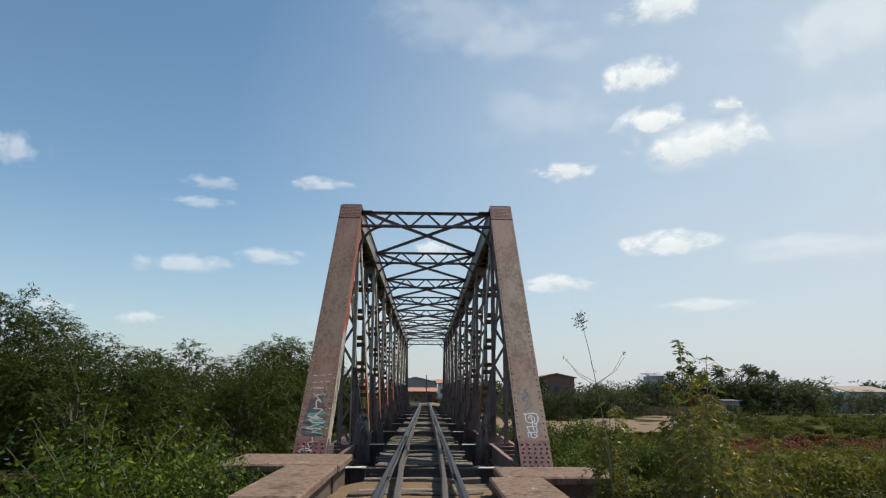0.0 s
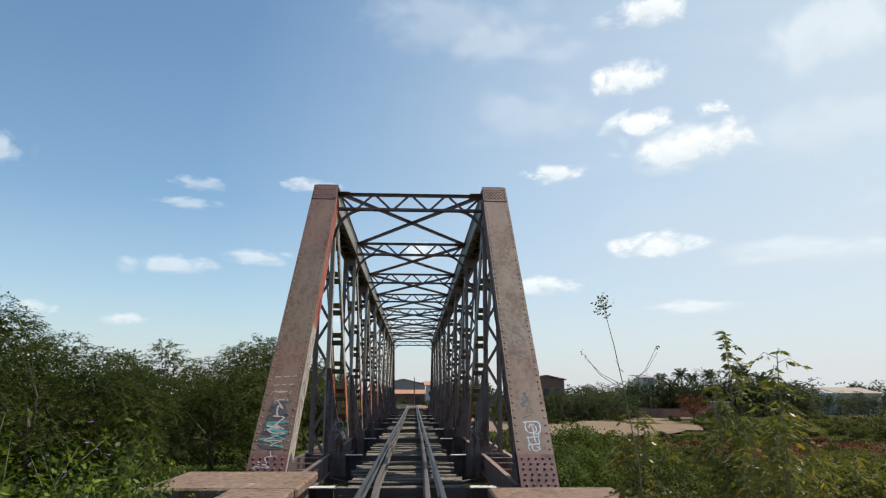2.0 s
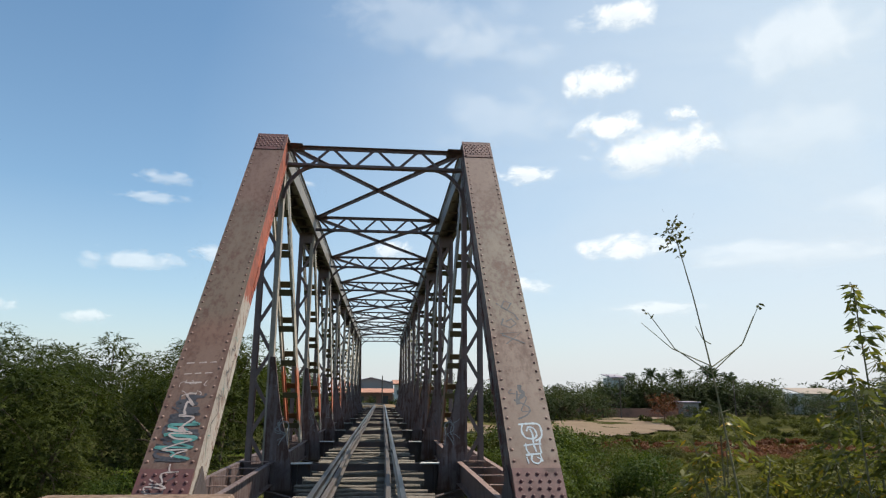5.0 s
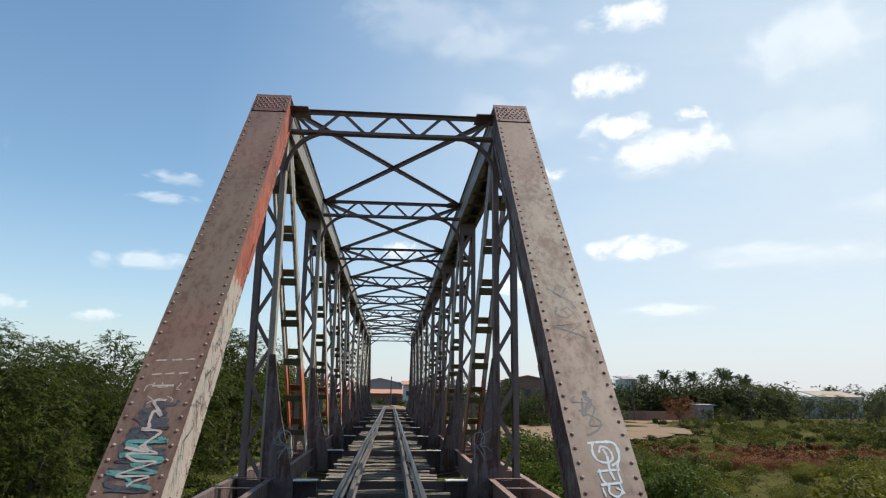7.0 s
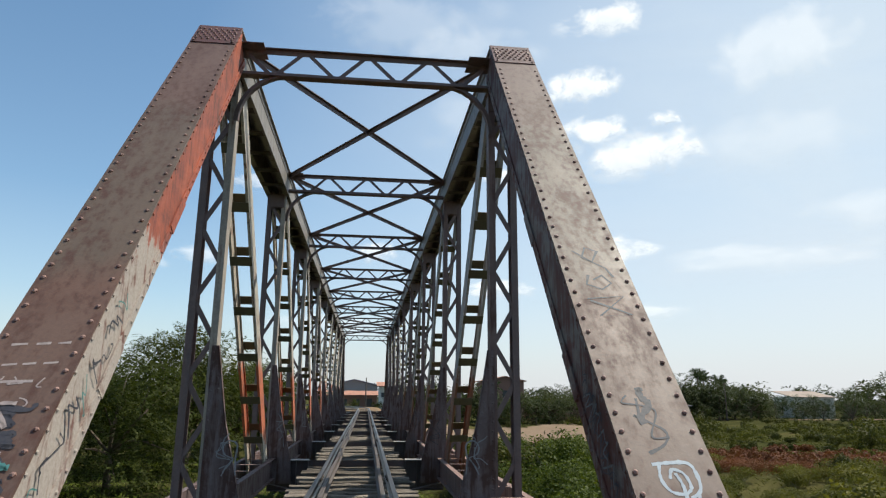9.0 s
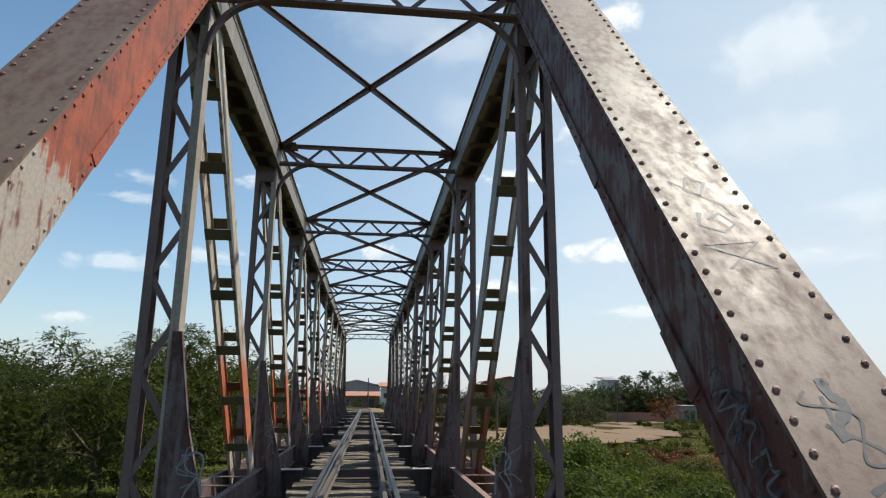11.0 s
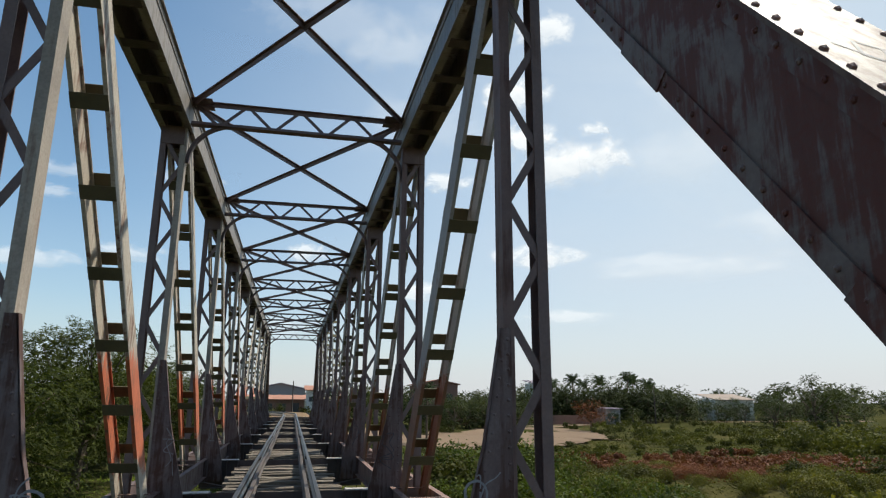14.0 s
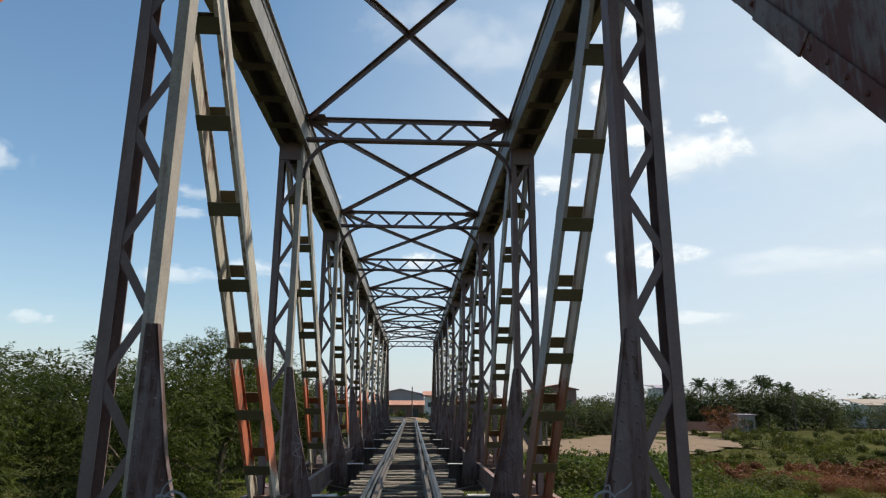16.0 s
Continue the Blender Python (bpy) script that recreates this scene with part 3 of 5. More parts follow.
# top chord: box with a cover plate above, webs at the sides, flanges and battens below
for side in (-1, 1):
    y0, y1 = FIRST - 0.45, END - PANEL + 0.45
    half = [(0.265, TOP), (0.265, TOP - 0.016), (0.226, TOP - 0.017), (0.226, TOP - 0.105), (0.212, TOP - 0.106), (0.212, CHORD_LOW + 0.1),
            (0.226, CHORD_LOW + 0.099), (0.226, CHORD_LOW + 0.014), (0.262, CHORD_LOW + 0.013), (0.262, CHORD_LOW), (0.15, CHORD_LOW),
            (0.15, CHORD_LOW + 0.013), (0.196, CHORD_LOW + 0.014), (0.196, TOP - 0.016)]
    outline = half + [(-x, z) for x, z in half[::-1]]
    bm = bmesh.new()
    extrude(bm, outline, Vector((side * CX, y0, 0)), Vector((side * CX, y1, 0)), X, Z)
    chord = part("top_chord", bm, CHORD_PAINT, bridge, "box-shaped top chord in worn grey paint")
    bt = mesh_of("batten_plate", shape(bar, (side * CX, -0.1, CHORD_LOW - 0.008), (side * CX, 0.1, CHORD_LOW - 0.008), 0.44, 0.012, X), DARK)
    n = int((y1 - y0) / 0.96)
    for i in range(n):
        put("batten_plate", bt, chord, (0, y0 + 0.5 + i * 0.96, 0))
    rv = bmesh.new()
    for i in range(int((y1 - y0) / 0.16)):
        for z in (TOP - 0.06, CHORD_LOW + 0.055):
            dome(rv, (side * (CX - 0.222), y0 + 0.1 + i * 0.16, z), (-side, 0, 0), 0.016, 0.012, 5)
    tagged(part("rivets", rv, CHORD_PAINT, chord), kind="stuff")
    # bottom chord: open trough of two channels with cross battens
    low = None
    for s in (-1, 1):
        bm = bmesh.new()
        x = side * CX + s * 0.25
        channel(bm, (x, START + 0.3, LOW - 0.21), (x, END - 0.3, LOW - 0.21), 0.42, 0.09, 0.014, Z, X * s)
        if low is None:
            low = part("bottom_chord", bm, CHORD_RED if side > 0 else GUSSET, bridge, "red-brown open bottom chord of two channels" if side > 0 else "grey open bottom chord of two channels")
        else:
            part("channel", bm, CHORD_RED if side > 0 else GUSSET, low)
    bt = mesh_of("batten_plate", shape(bar, (side * CX, -0.035, LOW + 0.004), (side * CX, 0.035, LOW + 0.004), 0.5, 0.012, X), CHORD_RED)
    for i in range(int((END - START - 1.6) / 1.1)):
        put("batten_plate", bt, low, (0, START + 1.15 + i * 1.1, 0))


# diagonals: two flat bars joined by batten plates on both faces
def diagonal(side, k, rising):
    ya, yb = FIRST + k * PANEL, FIRST + (k + 1) * PANEL
    p, q = (Vector((side * CX, ya + 0.27, CHORD_LOW + 0.12)), Vector((side * CX, yb - 0.29, -0.32)))
    if rising:
        p, q = Vector((side * CX, yb - 0.27, CHORD_LOW + 0.12)), Vector((side * CX, ya + 0.29, -0.32))
    d = (q - p).normalized()
    n = X.cross(d)
    ob = None
    for s in (-1, 1):
        bm = bmesh.new()
        channel(bm, p + X * (s * 0.185), q + X * (s * 0.185), 0.36, 0.045, 0.016, n, X * -s)
        if ob:
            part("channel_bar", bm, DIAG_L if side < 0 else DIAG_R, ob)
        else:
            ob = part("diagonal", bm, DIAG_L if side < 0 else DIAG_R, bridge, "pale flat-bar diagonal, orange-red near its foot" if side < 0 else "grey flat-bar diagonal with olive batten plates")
    me = mesh_of("batten_plate", shape(lambda b: [bar(b, d * -0.085, d * 0.085, 0.37, 0.012, X)]), BATTEN)
    first, pitch = (1.0, 1.012) if side < 0 else (1.2, 0.97)
    for i in range(7):
        for s in (-1, 1):
            put("batten_plate", me, ob, p + d * (first + pitch * i) + n * (s * 0.187))


for side in (-1, 1):
    for k in range(NODES - 1):
        diagonal(side, k, k >= (NODES - 1) // 2)


# cross struts with lattice, curved knee braces, and crossed bracing in the top plane
def strut_mesh():
    bm = bmesh.new()
    tee(bm, (-1.84, 0, TOP - 0.01), (1.84, 0, TOP - 0.01), 0.075, 0.011, Y, -Z)
    return bm


def knee_mesh(side):
    bm = bmesh.new()
    pts = []
    for i in range(11):
        a = math.pi / 2 * i / 10
        pts.append(Vector((side * (1.82 - 0.72 * (1 - math.cos(a)) - 0.0), 0, TOP - 0.44 - 0.72 + 0.72 * math.sin(a))))
    pts.append(Vector((side * 0.8, 0, TOP - 0.44)))
    prev = None
    for i, c in enumerate(pts):
        d = (pts[min(i + 1, len(pts) - 1)] - pts[max(i - 1, 0)]).normalized()
        w = Y.cross(d) * side
        ring = [bm.verts.new(c + Y * a + w * b) for a, b in ((-0.05, 0), (0.05, 0), (0.05, 0.012), (0.006, 0.012), (0.006, 0.07), (-0.006, 0.07), (-0.006, 0.012), (-0.05, 0.012))]
        if prev:
            for k in range(8):
                bm.faces.new((prev[k], prev[(k + 1) % 8], ring[(k + 1) % 8], ring[k]))
        prev = ring
    return bm


st_me = mesh_of("cross_strut", strut_mesh(), GREY)
fl_me = mesh_of("lower_flange", shape(tee, (-1.84, 0, TOP - 0.45), (1.84, 0, TOP - 0.45), 0.075, 0.011, Y, Z), GREY)
kn_me = {s: mesh_of("knee_brace", knee_mesh(s), GREY) for s in (-1, 1)}
lat = []
for s in (-1, 1):
    lat.append(mesh_of("lattice_bar", shape(bar, (-0.2, 0, -s * 0.19), (0.2, 0, s * 0.19), 0.055, 0.011, Y.cross(Vector((0.4, 0, s * 0.38)))), GREY))
br = {}
for s in (-1, 1):
    def brace(b, s=s):
        p, q = Vector((-1.8 * s, 0.1, TOP - 0.05 + s * 0.012)), Vector((1.8 * s, PANEL - 0.1, TOP - 0.05 + s * 0.012))
        dd = (q - p).normalized()
        bar(b, p, q, 0.1, 0.012, dd.cross(Z))
        bar(b, p - Z * 0.045, q - Z * 0.045, 0.08, 0.012, Z)
    br[s] = mesh_of("lateral_brace", shape(brace), GREY)
plate = {s: mesh_of("gusset_plate", shape(box, min(s * 1.86, s * 1.5), max(s * 1.86, s * 1.5), -0.24, 0.24, TOP - 0.045, TOP - 0.033), GREY) for s in (-1, 1)}
for k in range(NODES):
    y = FIRST + k * PANEL
    yy = y - (0.2 if k == 0 else 0) + (0.2 if k == NODES - 1 else 0)
    st = put("cross_strut", st_me, bridge, (0, yy, -0.14 if k in (0, NODES - 1) else -0.02), "latticed cross strut")
    put("lower_flange", fl_me, st)
    for i in range(8):
        put("lattice_bar", lat[i % 2], st, (-1.61 + i * 0.46, 0, TOP - 0.23))
    for s in (-1, 1):
        put("knee_brace", kn_me[s], st, label="curved knee brace")
    for s in (-1, 1):
        put("gusset_plate", plate[s], st)
    if k < NODES - 1:
        for s in (-1, 1):
            put("lateral_brace", br[s], bridge, (0, y, 0), "crossed bracing bar")

# floor beams, stringers, lower crossed bracing
def floor_beam_mesh():
    bm = bmesh.new()
    bar(bm, (-1.9, 0, -0.45), (1.9, 0, -0.45), 0.62, 0.014, Z)
    bar(bm, (-1.86, 0, -0.75), (1.86, 0, -0.75), 0.24, 0.014, Y)
    for s in (-1, 1):
        bar(bm, (s * 1.46, 0, -0.14), (s * 1.02, 0, -0.14), 0.24, 0.014, Y)
        for x in (1.05, 1.3):
            bar(bm, (s * x, -0.06, -0.72), (s * x, -0.06, -0.16), 0.1, 0.012, Y)
    return bm


fb_me = mesh_of("floor_beam", floor_beam_mesh(), DARK)
FLANGE = rough_mat("pale_flange", (0.42, 0.4, 0.37), (0.55, 0.52, 0.48), (0.25, 0.2, 0.17), 3, 30, 0.7, 0.2, 0.005)
fp_me = {s: mesh_of("flange_plate", shape(bar, (s * 1.44, 0, -0.127), (s * 1.04, 0, -0.124), 0.23, 0.01, Y), FLANGE) for s in (-1, 1)}
for k in range(-1, NODES + 1):
    y = FIRST + k * PANEL + (0.35 if k < 0 else 0) - (0.35 if k == NODES else 0)
    fb = put("floor_beam", fb_me, bridge, (0, y, 0), "dark plate floor beam")
    for s in (-1, 1):
        put("flange_plate", fp_me[s], fb, label="pale worn top flange")
for side in (-1, 1):
    bm = bmesh.new()
    x = side * 0.62
    bar(bm, (x, START + 0.2, -0.54), (x, END - 0.2, -0.54), 0.4, 0.014, Z)
    for z in (-0.34, -0.735):
        bar(bm, (x, START + 0.2, z), (x, END - 0.2, z), 0.18, 0.014, X)
    part("stringer", bm, DARK, bridge, "dark plate stringer under the sleepers")
for k in range(-1, NODES):
    y = FIRST + k * PANEL
    for s in (-1, 1):
        bm = bmesh.new()
        bar(bm, (-1.85 * s, 0.1, -0.6 + s * 0.008), (1.85 * s, PANEL - 0.1, -0.6 + s * 0.008), 0.09, 0.012, Vector((PANEL, -3.7 * s, 0)))
        part("lower_brace", bm, DARK, bridge, at=(0, y, 0))

# ---- track ----
track = thing("railway_track", "old narrow railway track with guard rails on worn timber sleepers", "railway track")


def centre_line(y):
    """Sideways place of the track: straight over the bridge, bending away beyond it."""
    return -0.011 * max(0.0, y - (END + 6)) ** 2 * (1 if y < END + 40 else 1)


def rail_mesh(x, head, y0, y1, dz=0.0, wob=0.0, flare=False):
    """One rail; flare: it draws in towards the track's middle before the bridge."""
    bm = bmesh.new()
    prof = [(-0.05, -0.125), (0.05, -0.125), (0.05, -0.112), (0.012, -0.098), (0.01, -0.04), (head / 2, -0.032), (head / 2, -0.004), (head / 2 - 0.006, 0.0),
            (-head / 2 + 0.006, 0.0), (-head / 2, -0.004), (-head / 2, -0.032), (-0.01, -0.04), (-0.012, -0.098), (-0.05, -0.112)]
    prev, y = None, y0
    while y <= y1 + 0.01:
        w = wob * noise.noise((y * 0.35, x * 3, 0)) + 0.012 * noise.noise((y * 0.2, x, 5))
        if flare:
            w -= math.copysign(min(0.34, 0.125 * (max(0.0, 20 - y) / 12) ** 2.4), x)
        ring = [bm.verts.new((x + centre_line(y) + w + a, y, b + dz + 0.008 * noise.noise((y * 0.3, x, 9)))) for a, b in prof]
        if prev:
            n = len(prof)
            for i in range(n):
                bm.faces.new((prev[i], prev[(i + 1) % n], ring[(i + 1) % n], ring[i]))
        prev = ring
        y += 0.75
    return bm


for s in (-1, 1):
    part("rail", rail_mesh(s * 0.55, 0.066, -4, END + 34), RAIL, track, "dark worn running rail")
    part("guard_rail", rail_mesh(s * 0.402, 0.062, 2, END + 4, -0.008, 0.03, True), RUSTY, track, "rust-brown guard rail")
    for y in np.arange(2.2, END, 9.1):
        bm = bmesh.new()
        for f in (-1, 1):
            box(bm, s * 0.55 + f * 0.026 - 0.009, s * 0.55 + f * 0.026 + 0.009, y - 0.3, y + 0.3, -0.095, -0.04)
            for i in range(4):
                dome(bm, (s * 0.55 + f * 0.035, y - 0.22 + i * 0.147, -0.068), (f, 0, 0), 0.018, 0.02, 6)
        part("fishplate", bm, RUSTY, track, "bolted rail joint")


def sleeper_mesh(seed):
    r = random.Random(seed)
    bm = bmesh.new()
    n = 5
    prev = None
    for i in range(n):
        x = -1.02 + 2.04 * i / (n - 1)
        h, w = 0.10 + r.uniform(-0.018, 0.012), 0.088 + r.uniform(-0.02, 0.012)
        o = r.uniform(-0.012, 0.012)
        ring = [bm.verts.new((x, yy + o, zz)) for yy, zz in ((-w, -0.09), (w, -0.09), (w, h - 0.115), (w - 0.02, h - 0.1), (-w + 0.02, h - 0.1), (-w, h - 0.115))]
        if prev:
            for k in range(6):
                bm.faces.new((prev[k], prev[(k + 1) % 6], ring[(k + 1) % 6], ring[k]))
        else:
            bm.faces.new(ring)
        prev = ring
    bm.faces.new(prev[::-1])
    return bm


sl_me = [mesh_of("sleeper", sleeper_mesh(i), SLEEPER) for i in range(7)]
y = -3.0
i = 0
while y < END + 30:
    on_bridge = START < y < END
    ob = put("sleeper", sl_me[rng.randrange(7)], track, (centre_line(y) + rng.uniform(-0.09, 0.09), y, -0.235 + rng.uniform(-0.045, 0.006)))
    ob.rotation_euler = (rng.uniform(-0.02, 0.02), rng.uniform(-0.006, 0.006), rng.uniform(-0.035, 0.035))
    y += rng.uniform(0.38, 0.5) if on_bridge else rng.uniform(0.5, 0.62)
    if on_bridge and rng.random() < 0.07:
        y += 0.25

# ---- plants ----
def leaves_to(verts, faces, centres, axes, sides, lengths, widths):
    b = len(verts)
    c, a, s = np.asarray(centres), np.asarray(axes), np.asarray(sides)
    l, w = np.asarray(lengths)[:, None], np.asarray(widths)[:, None]
    quad = np.stack([c, c + a * l * 0.45 + s * w, c + a * l, c + a * l * 0.45 - s * w], 1).reshape(-1, 3)
    verts.extend(map(tuple, quad))
    faces.extend([(b + 4 * i, b + 4 * i + 1, b + 4 * i + 2, b + 4 * i + 3) for i in range(len(c))])


def unit(v):
    return v / (np.linalg.norm(v, axis=1, keepdims=True) + 1e-9)


def leaf_mesh(name, centres, axes, lengths, widths, material, r, normals=None):
    verts, faces = [], []
    axes = unit(np.asarray(axes))
    if normals is not None:
        axes = unit(axes - 0.75 * (axes * normals).sum(1, keepdims=True) * normals)
    sides = unit(np.cross(axes, r.normal(size=axes.shape) if normals is None else normals + r.normal(size=axes.shape) * 0.28))
    leaves_to(verts, faces, centres, axes, sides, lengths, widths)
    me = bpy.data.meshes.new(name)
    me.from_pydata(verts, [], faces)
    me.materials.append(material)
    return me


def crown_mesh(seed, height, spread, n, leaf, lobes, droop=0.5, low=0.25, spray=None, per=9):
    """Feathery crown: sprays of narrow leaves on many uneven lobes, some standing clear of the outline. Returns mesh data and lobes."""
    r = np.random.default_rng(seed)
    ang = r.uniform(0, 2 * math.pi, lobes)
    rad = spread * np.sqrt(r.uniform(0.0, 1, lobes)) * 0.78
    zc = height * (low + (0.88 - low) * r.uniform(0, 1, lobes) ** 0.75) * (1 - 0.28 * (rad / spread) ** 2)
    size = spread * r.uniform(0.17, 0.36, lobes)
    cen = np.stack([np.cos(ang) * rad, np.sin(ang) * rad, zc], 1)
    sprays = n // per
    which = r.integers(0, lobes, sprays)
    d = unit(r.normal(size=(sprays, 3)) + np.array([0, 0, 0.25]))
    k = r.uniform(0.6, 1.0, sprays) ** 0.5 * np.where(r.random(sprays) < 0.05, r.uniform(1.1, 1.45, sprays), 1.0)
    base = cen[which] + d * (size[which] * k)[:, None] * np.array([1, 1, 0.75])
    way = unit(d * np.array([1, 1, 0.5]) + r.normal(size=d.shape) * 0.45 + np.array([0, 0, 0.45]))
    reach = (spray or leaf * 3.4) / per * r.uniform(0.65, 1.3, sprays)[:, None]
    cs, ax, ln, wd, nm = [], [], [], [], []
    for i in range(per):
        nm.append(unit(d * 0.6 + np.array([0, 0, 0.75])))
        cs.append(base + way * reach * i + np.array([0, 0, -1.0]) * reach * droop * 0.11 * i * i)
        ax.append(unit(np.cross(way, r.normal(size=d.shape)) * (0.5 if i < per - 1 else 0.1) + way * 0.8 + np.array([0, 0, -0.12 * i * droop])))
        ln.append(leaf * r.uniform(0.6, 1.3, sprays))
        wd.append(leaf * r.uniform(0.12, 0.2, sprays))
    return np.concatenate(cs), np.concatenate(ax), np.concatenate(ln), np.concatenate(wd), np.concatenate(nm), cen, r


def tree(name, seed, height, spread, n, leaf, material, label, category="tree", lobes=26, low=0.25, droop=0.5, spray=None, per=9):
    c, a, l, w, nm, cen, r = crown_mesh(seed, height, spread, n, leaf, lobes, droop, low, spray, per)
    ob = thing(name, label, category)
    bm = bmesh.new()
    lean = Vector((r.uniform(-0.5, 0.5), r.uniform(-0.5, 0.5), 0))
    fork = Vector((lean.x, lean.y, height * 0.3))
    rr = height * 0.022
    tube(bm, [(0, 0, -0.5), tuple(lean * 0.4 + Vector((0, 0, height * 0.14))), tuple(fork)], [rr * 1.4, rr * 1.1, rr * 0.9])
    for q in cen[: min(len(cen), 12)]:
        q = Vector(q)
        mid = fork.lerp(q, 0.5) + Vector((r.uniform(-0.4, 0.4), r.uniform(-0.4, 0.4), r.uniform(0, 0.5)))
        tube(bm, [tuple(fork - Vector((0, 0, 0.2))), tuple(mid), tuple(q)], [rr * 0.6, rr * 0.38, rr * 0.12], 5)
    part("trunk", bm, BARK, ob)
    put("crown", leaf_mesh("crown", c, a, l, w, material, r, nm), ob)
    return ob


def shrub(name, seed, height, spread, n, leaf, material, label, wide=0.3, stems=9, upright=1.0, round_shape=0.8):
    """Stems from one root with broad leaves along them."""
    r = np.random.default_rng(seed)
    ob = thing(name, label, "shrub")
    bm = bmesh.new()
    cs, ax, ln, wd = [], [], [], []
    for i in range(stems):
        a = r.uniform(0, 2 * math.pi)
        reach = spread * math.sqrt(r.uniform(0.05, 1))
        tip = np.array([math.cos(a) * reach, math.sin(a) * reach, height * r.uniform(0.55, 1.0) * (1 - 0.25 * (reach / spread) ** 2)])
        mid = tip * np.array([0.35, 0.35, 0.55]) + r.normal(size=3) * 0.06 * height
        root = np.array([r.normal() * 0.06, r.normal() * 0.06, -0.3])
        pts = [(1 - s) ** 2 * root + 2 * s * (1 - s) * mid + s * s * tip for s in np.linspace(0, 1, 6)]
        tube(bm, [tuple(p) for p in pts], list(np.linspace(0.014, 0.003, 6) * max(0.6, height / 2)), 5)
        m = n // stems
        s = r.uniform(0.25, 1.0, m) ** 0.8
        p = (1 - s)[:, None] ** 2 * root + (2 * s * (1 - s))[:, None] * mid + (s * s)[:, None] * tip
        p = p + r.normal(size=p.shape) * spread * 0.075
        cs.append(p)
        ax.append(unit(r.normal(size=p.shape) + np.array([0, 0, 0.15 * upright])))
        ln.append(leaf * r.uniform(0.6, 1.4, m))
        wd.append(leaf * wide * r.uniform(0.7, 1.2, m))
    part("branching", bm, STEM, ob)
    put("foliage", leaf_mesh("foliage", np.concatenate(cs), np.concatenate(ax), np.concatenate(ln), np.concatenate(wd), material, r,
                            unit(np.concatenate(cs) - np.array([0, 0, height * 0.3])) * round_shape), ob)
    return ob


def place(ob, x, y, size=1.0, turn=0.0, dz=0.0):
    c = copy_thing(ob, pose(x, y, ground_height(x, y) + dz, 0, 0, turn))
    c.scale = (size, size, size)
    return c


def settle(ob, x, y, size=1.0, turn=0.0, dz=0.0):
    ob.matrix_basis = pose(x, y, ground_height(x, y) + dz, 0, 0, turn)
    ob.scale = (size, size, size)


# thick belt of trees along the bank
BANK = "trees along the bank"
kinds = [tree("tree", 11, 8.6, 4.6, 30000, 0.2, TREE_LEAF, "tall feathery green thorn tree in a dense belt", lobes=34, low=0.1, droop=0.5, spray=0.72, per=11),
         tree("tree", 12, 7.6, 4.8, 30000, 0.2, TREE_LEAF, "broad feathery green thorn tree with drooping sprays", lobes=36, low=0.07, droop=0.55, spray=0.72, per=11),
         tree("tree", 13, 9.4, 4.2, 30000, 0.2, TREE_LEAF, "uneven feathery tree with bare limbs showing", lobes=30, low=0.15, droop=0.45, spray=0.78, per=11)]
back_kind = tree("tree", 14, 8.8, 4.6, 11000, 0.32, TREE_LEAF, "tall feathery green tree behind the belt", lobes=20, low=0.12)
far_kinds = [tree("tree", 21, 8.8, 4.4, 2800, 0.48, TREE_LEAF_B, "dark green tree far off beyond the scrub", lobes=20, low=0.12),
             tree("tree", 22, 7.0, 5.0, 2800, 0.48, TREE_LEAF_B, "low spreading tree far off beyond the scrub", lobes=14, low=0.08)]
horizon_kind = tree("tree", 23, 8.0, 5.5, 700, 1.5, TREE_LEAF_B, "hazy dark tree on the horizon", lobes=14, low=0.08)
spots = [(-13, 33, 0.62), (-17, 33, 0.98), (-23, 36, 1.12), (-30, 38, 1.15), (-11.5, 42, 0.86), (-16, 41, 0.7), (-21, 44, 1.02), (-27, 46, 1.0),
         (-10.5, 51, 0.98), (-15, 52, 0.8), (-9, 60, 0.8), (-13, 62, 1.02), (-9.5, 69, 0.86), (-35, 44, 1.2), (-33, 29, 1.1), (-41, 38, 1.2),
         (-20, 56, 1.0), (-15, 74, 1.0), (-11, 82, 0.95), (-26, 26, 0.95), (-19, 22.5, 0.8), (-26, 18, 0.85), (-36, 20, 1.1), (-46, 28, 1.2)]
settle(tagged(back_kind, group=BANK), -31, 52, 1.1)
for i, (x, y, s) in enumerate(spots):
    if i < 3:
        settle(tagged(kinds[i], group=BANK), x, y, s, i * 70)
    else:
        place(kinds[i % 3] if i < 9 else back_kind, x, y, s, (i * 83) % 360)

# far trees and palms
r = random.Random(8)
first = [True, True]


def far_tree(x, y, s):
    k = r.randrange(2)
    if first[k]:
        first[k] = False
        settle(tagged(far_kinds[k], group="far trees"), x, y, s)
    else:
        place(far_kinds[k], x, y, s, r.uniform(0, 360))


for i in range(34):
    far_tree(18 + i * 5.2 + r.uniform(-2, 2), 162 + i * 1.2 + r.uniform(-5, 14), r.choice((0.55, 0.7, 0.8, 0.9)) * (1.0 if i < 14 else 0.8))
for x, y, s in ((54.5, 152, 1.38), (57.5, 153, 1.2), (51, 151, 1.0), (47, 150, 0.9), (60.5, 148, 1.25), (64.5, 148, 1.22), (67.5, 148, 1.2), (71, 148, 1.25), (74.5, 148, 1.3), (78.5, 148, 1.22), (62.5, 146, 1.0), (69.5, 146, 0.95), (76.5, 146, 1.0), (50.5, 147, 0.95), (57.8, 147, 1.0), (66, 147, 1.1), (72.8, 147, 1.05),
                (82, 149, 1.1), (85.5, 149, 1.1), (89, 151, 0.95), (93, 157, 0.7), (98, 158, 0.65), (103, 158, 0.85), (108, 159, 0.65), (119, 160, 0.75), (126, 161, 0.8), (133, 162, 1.1)):
    far_tree(x, y, s)
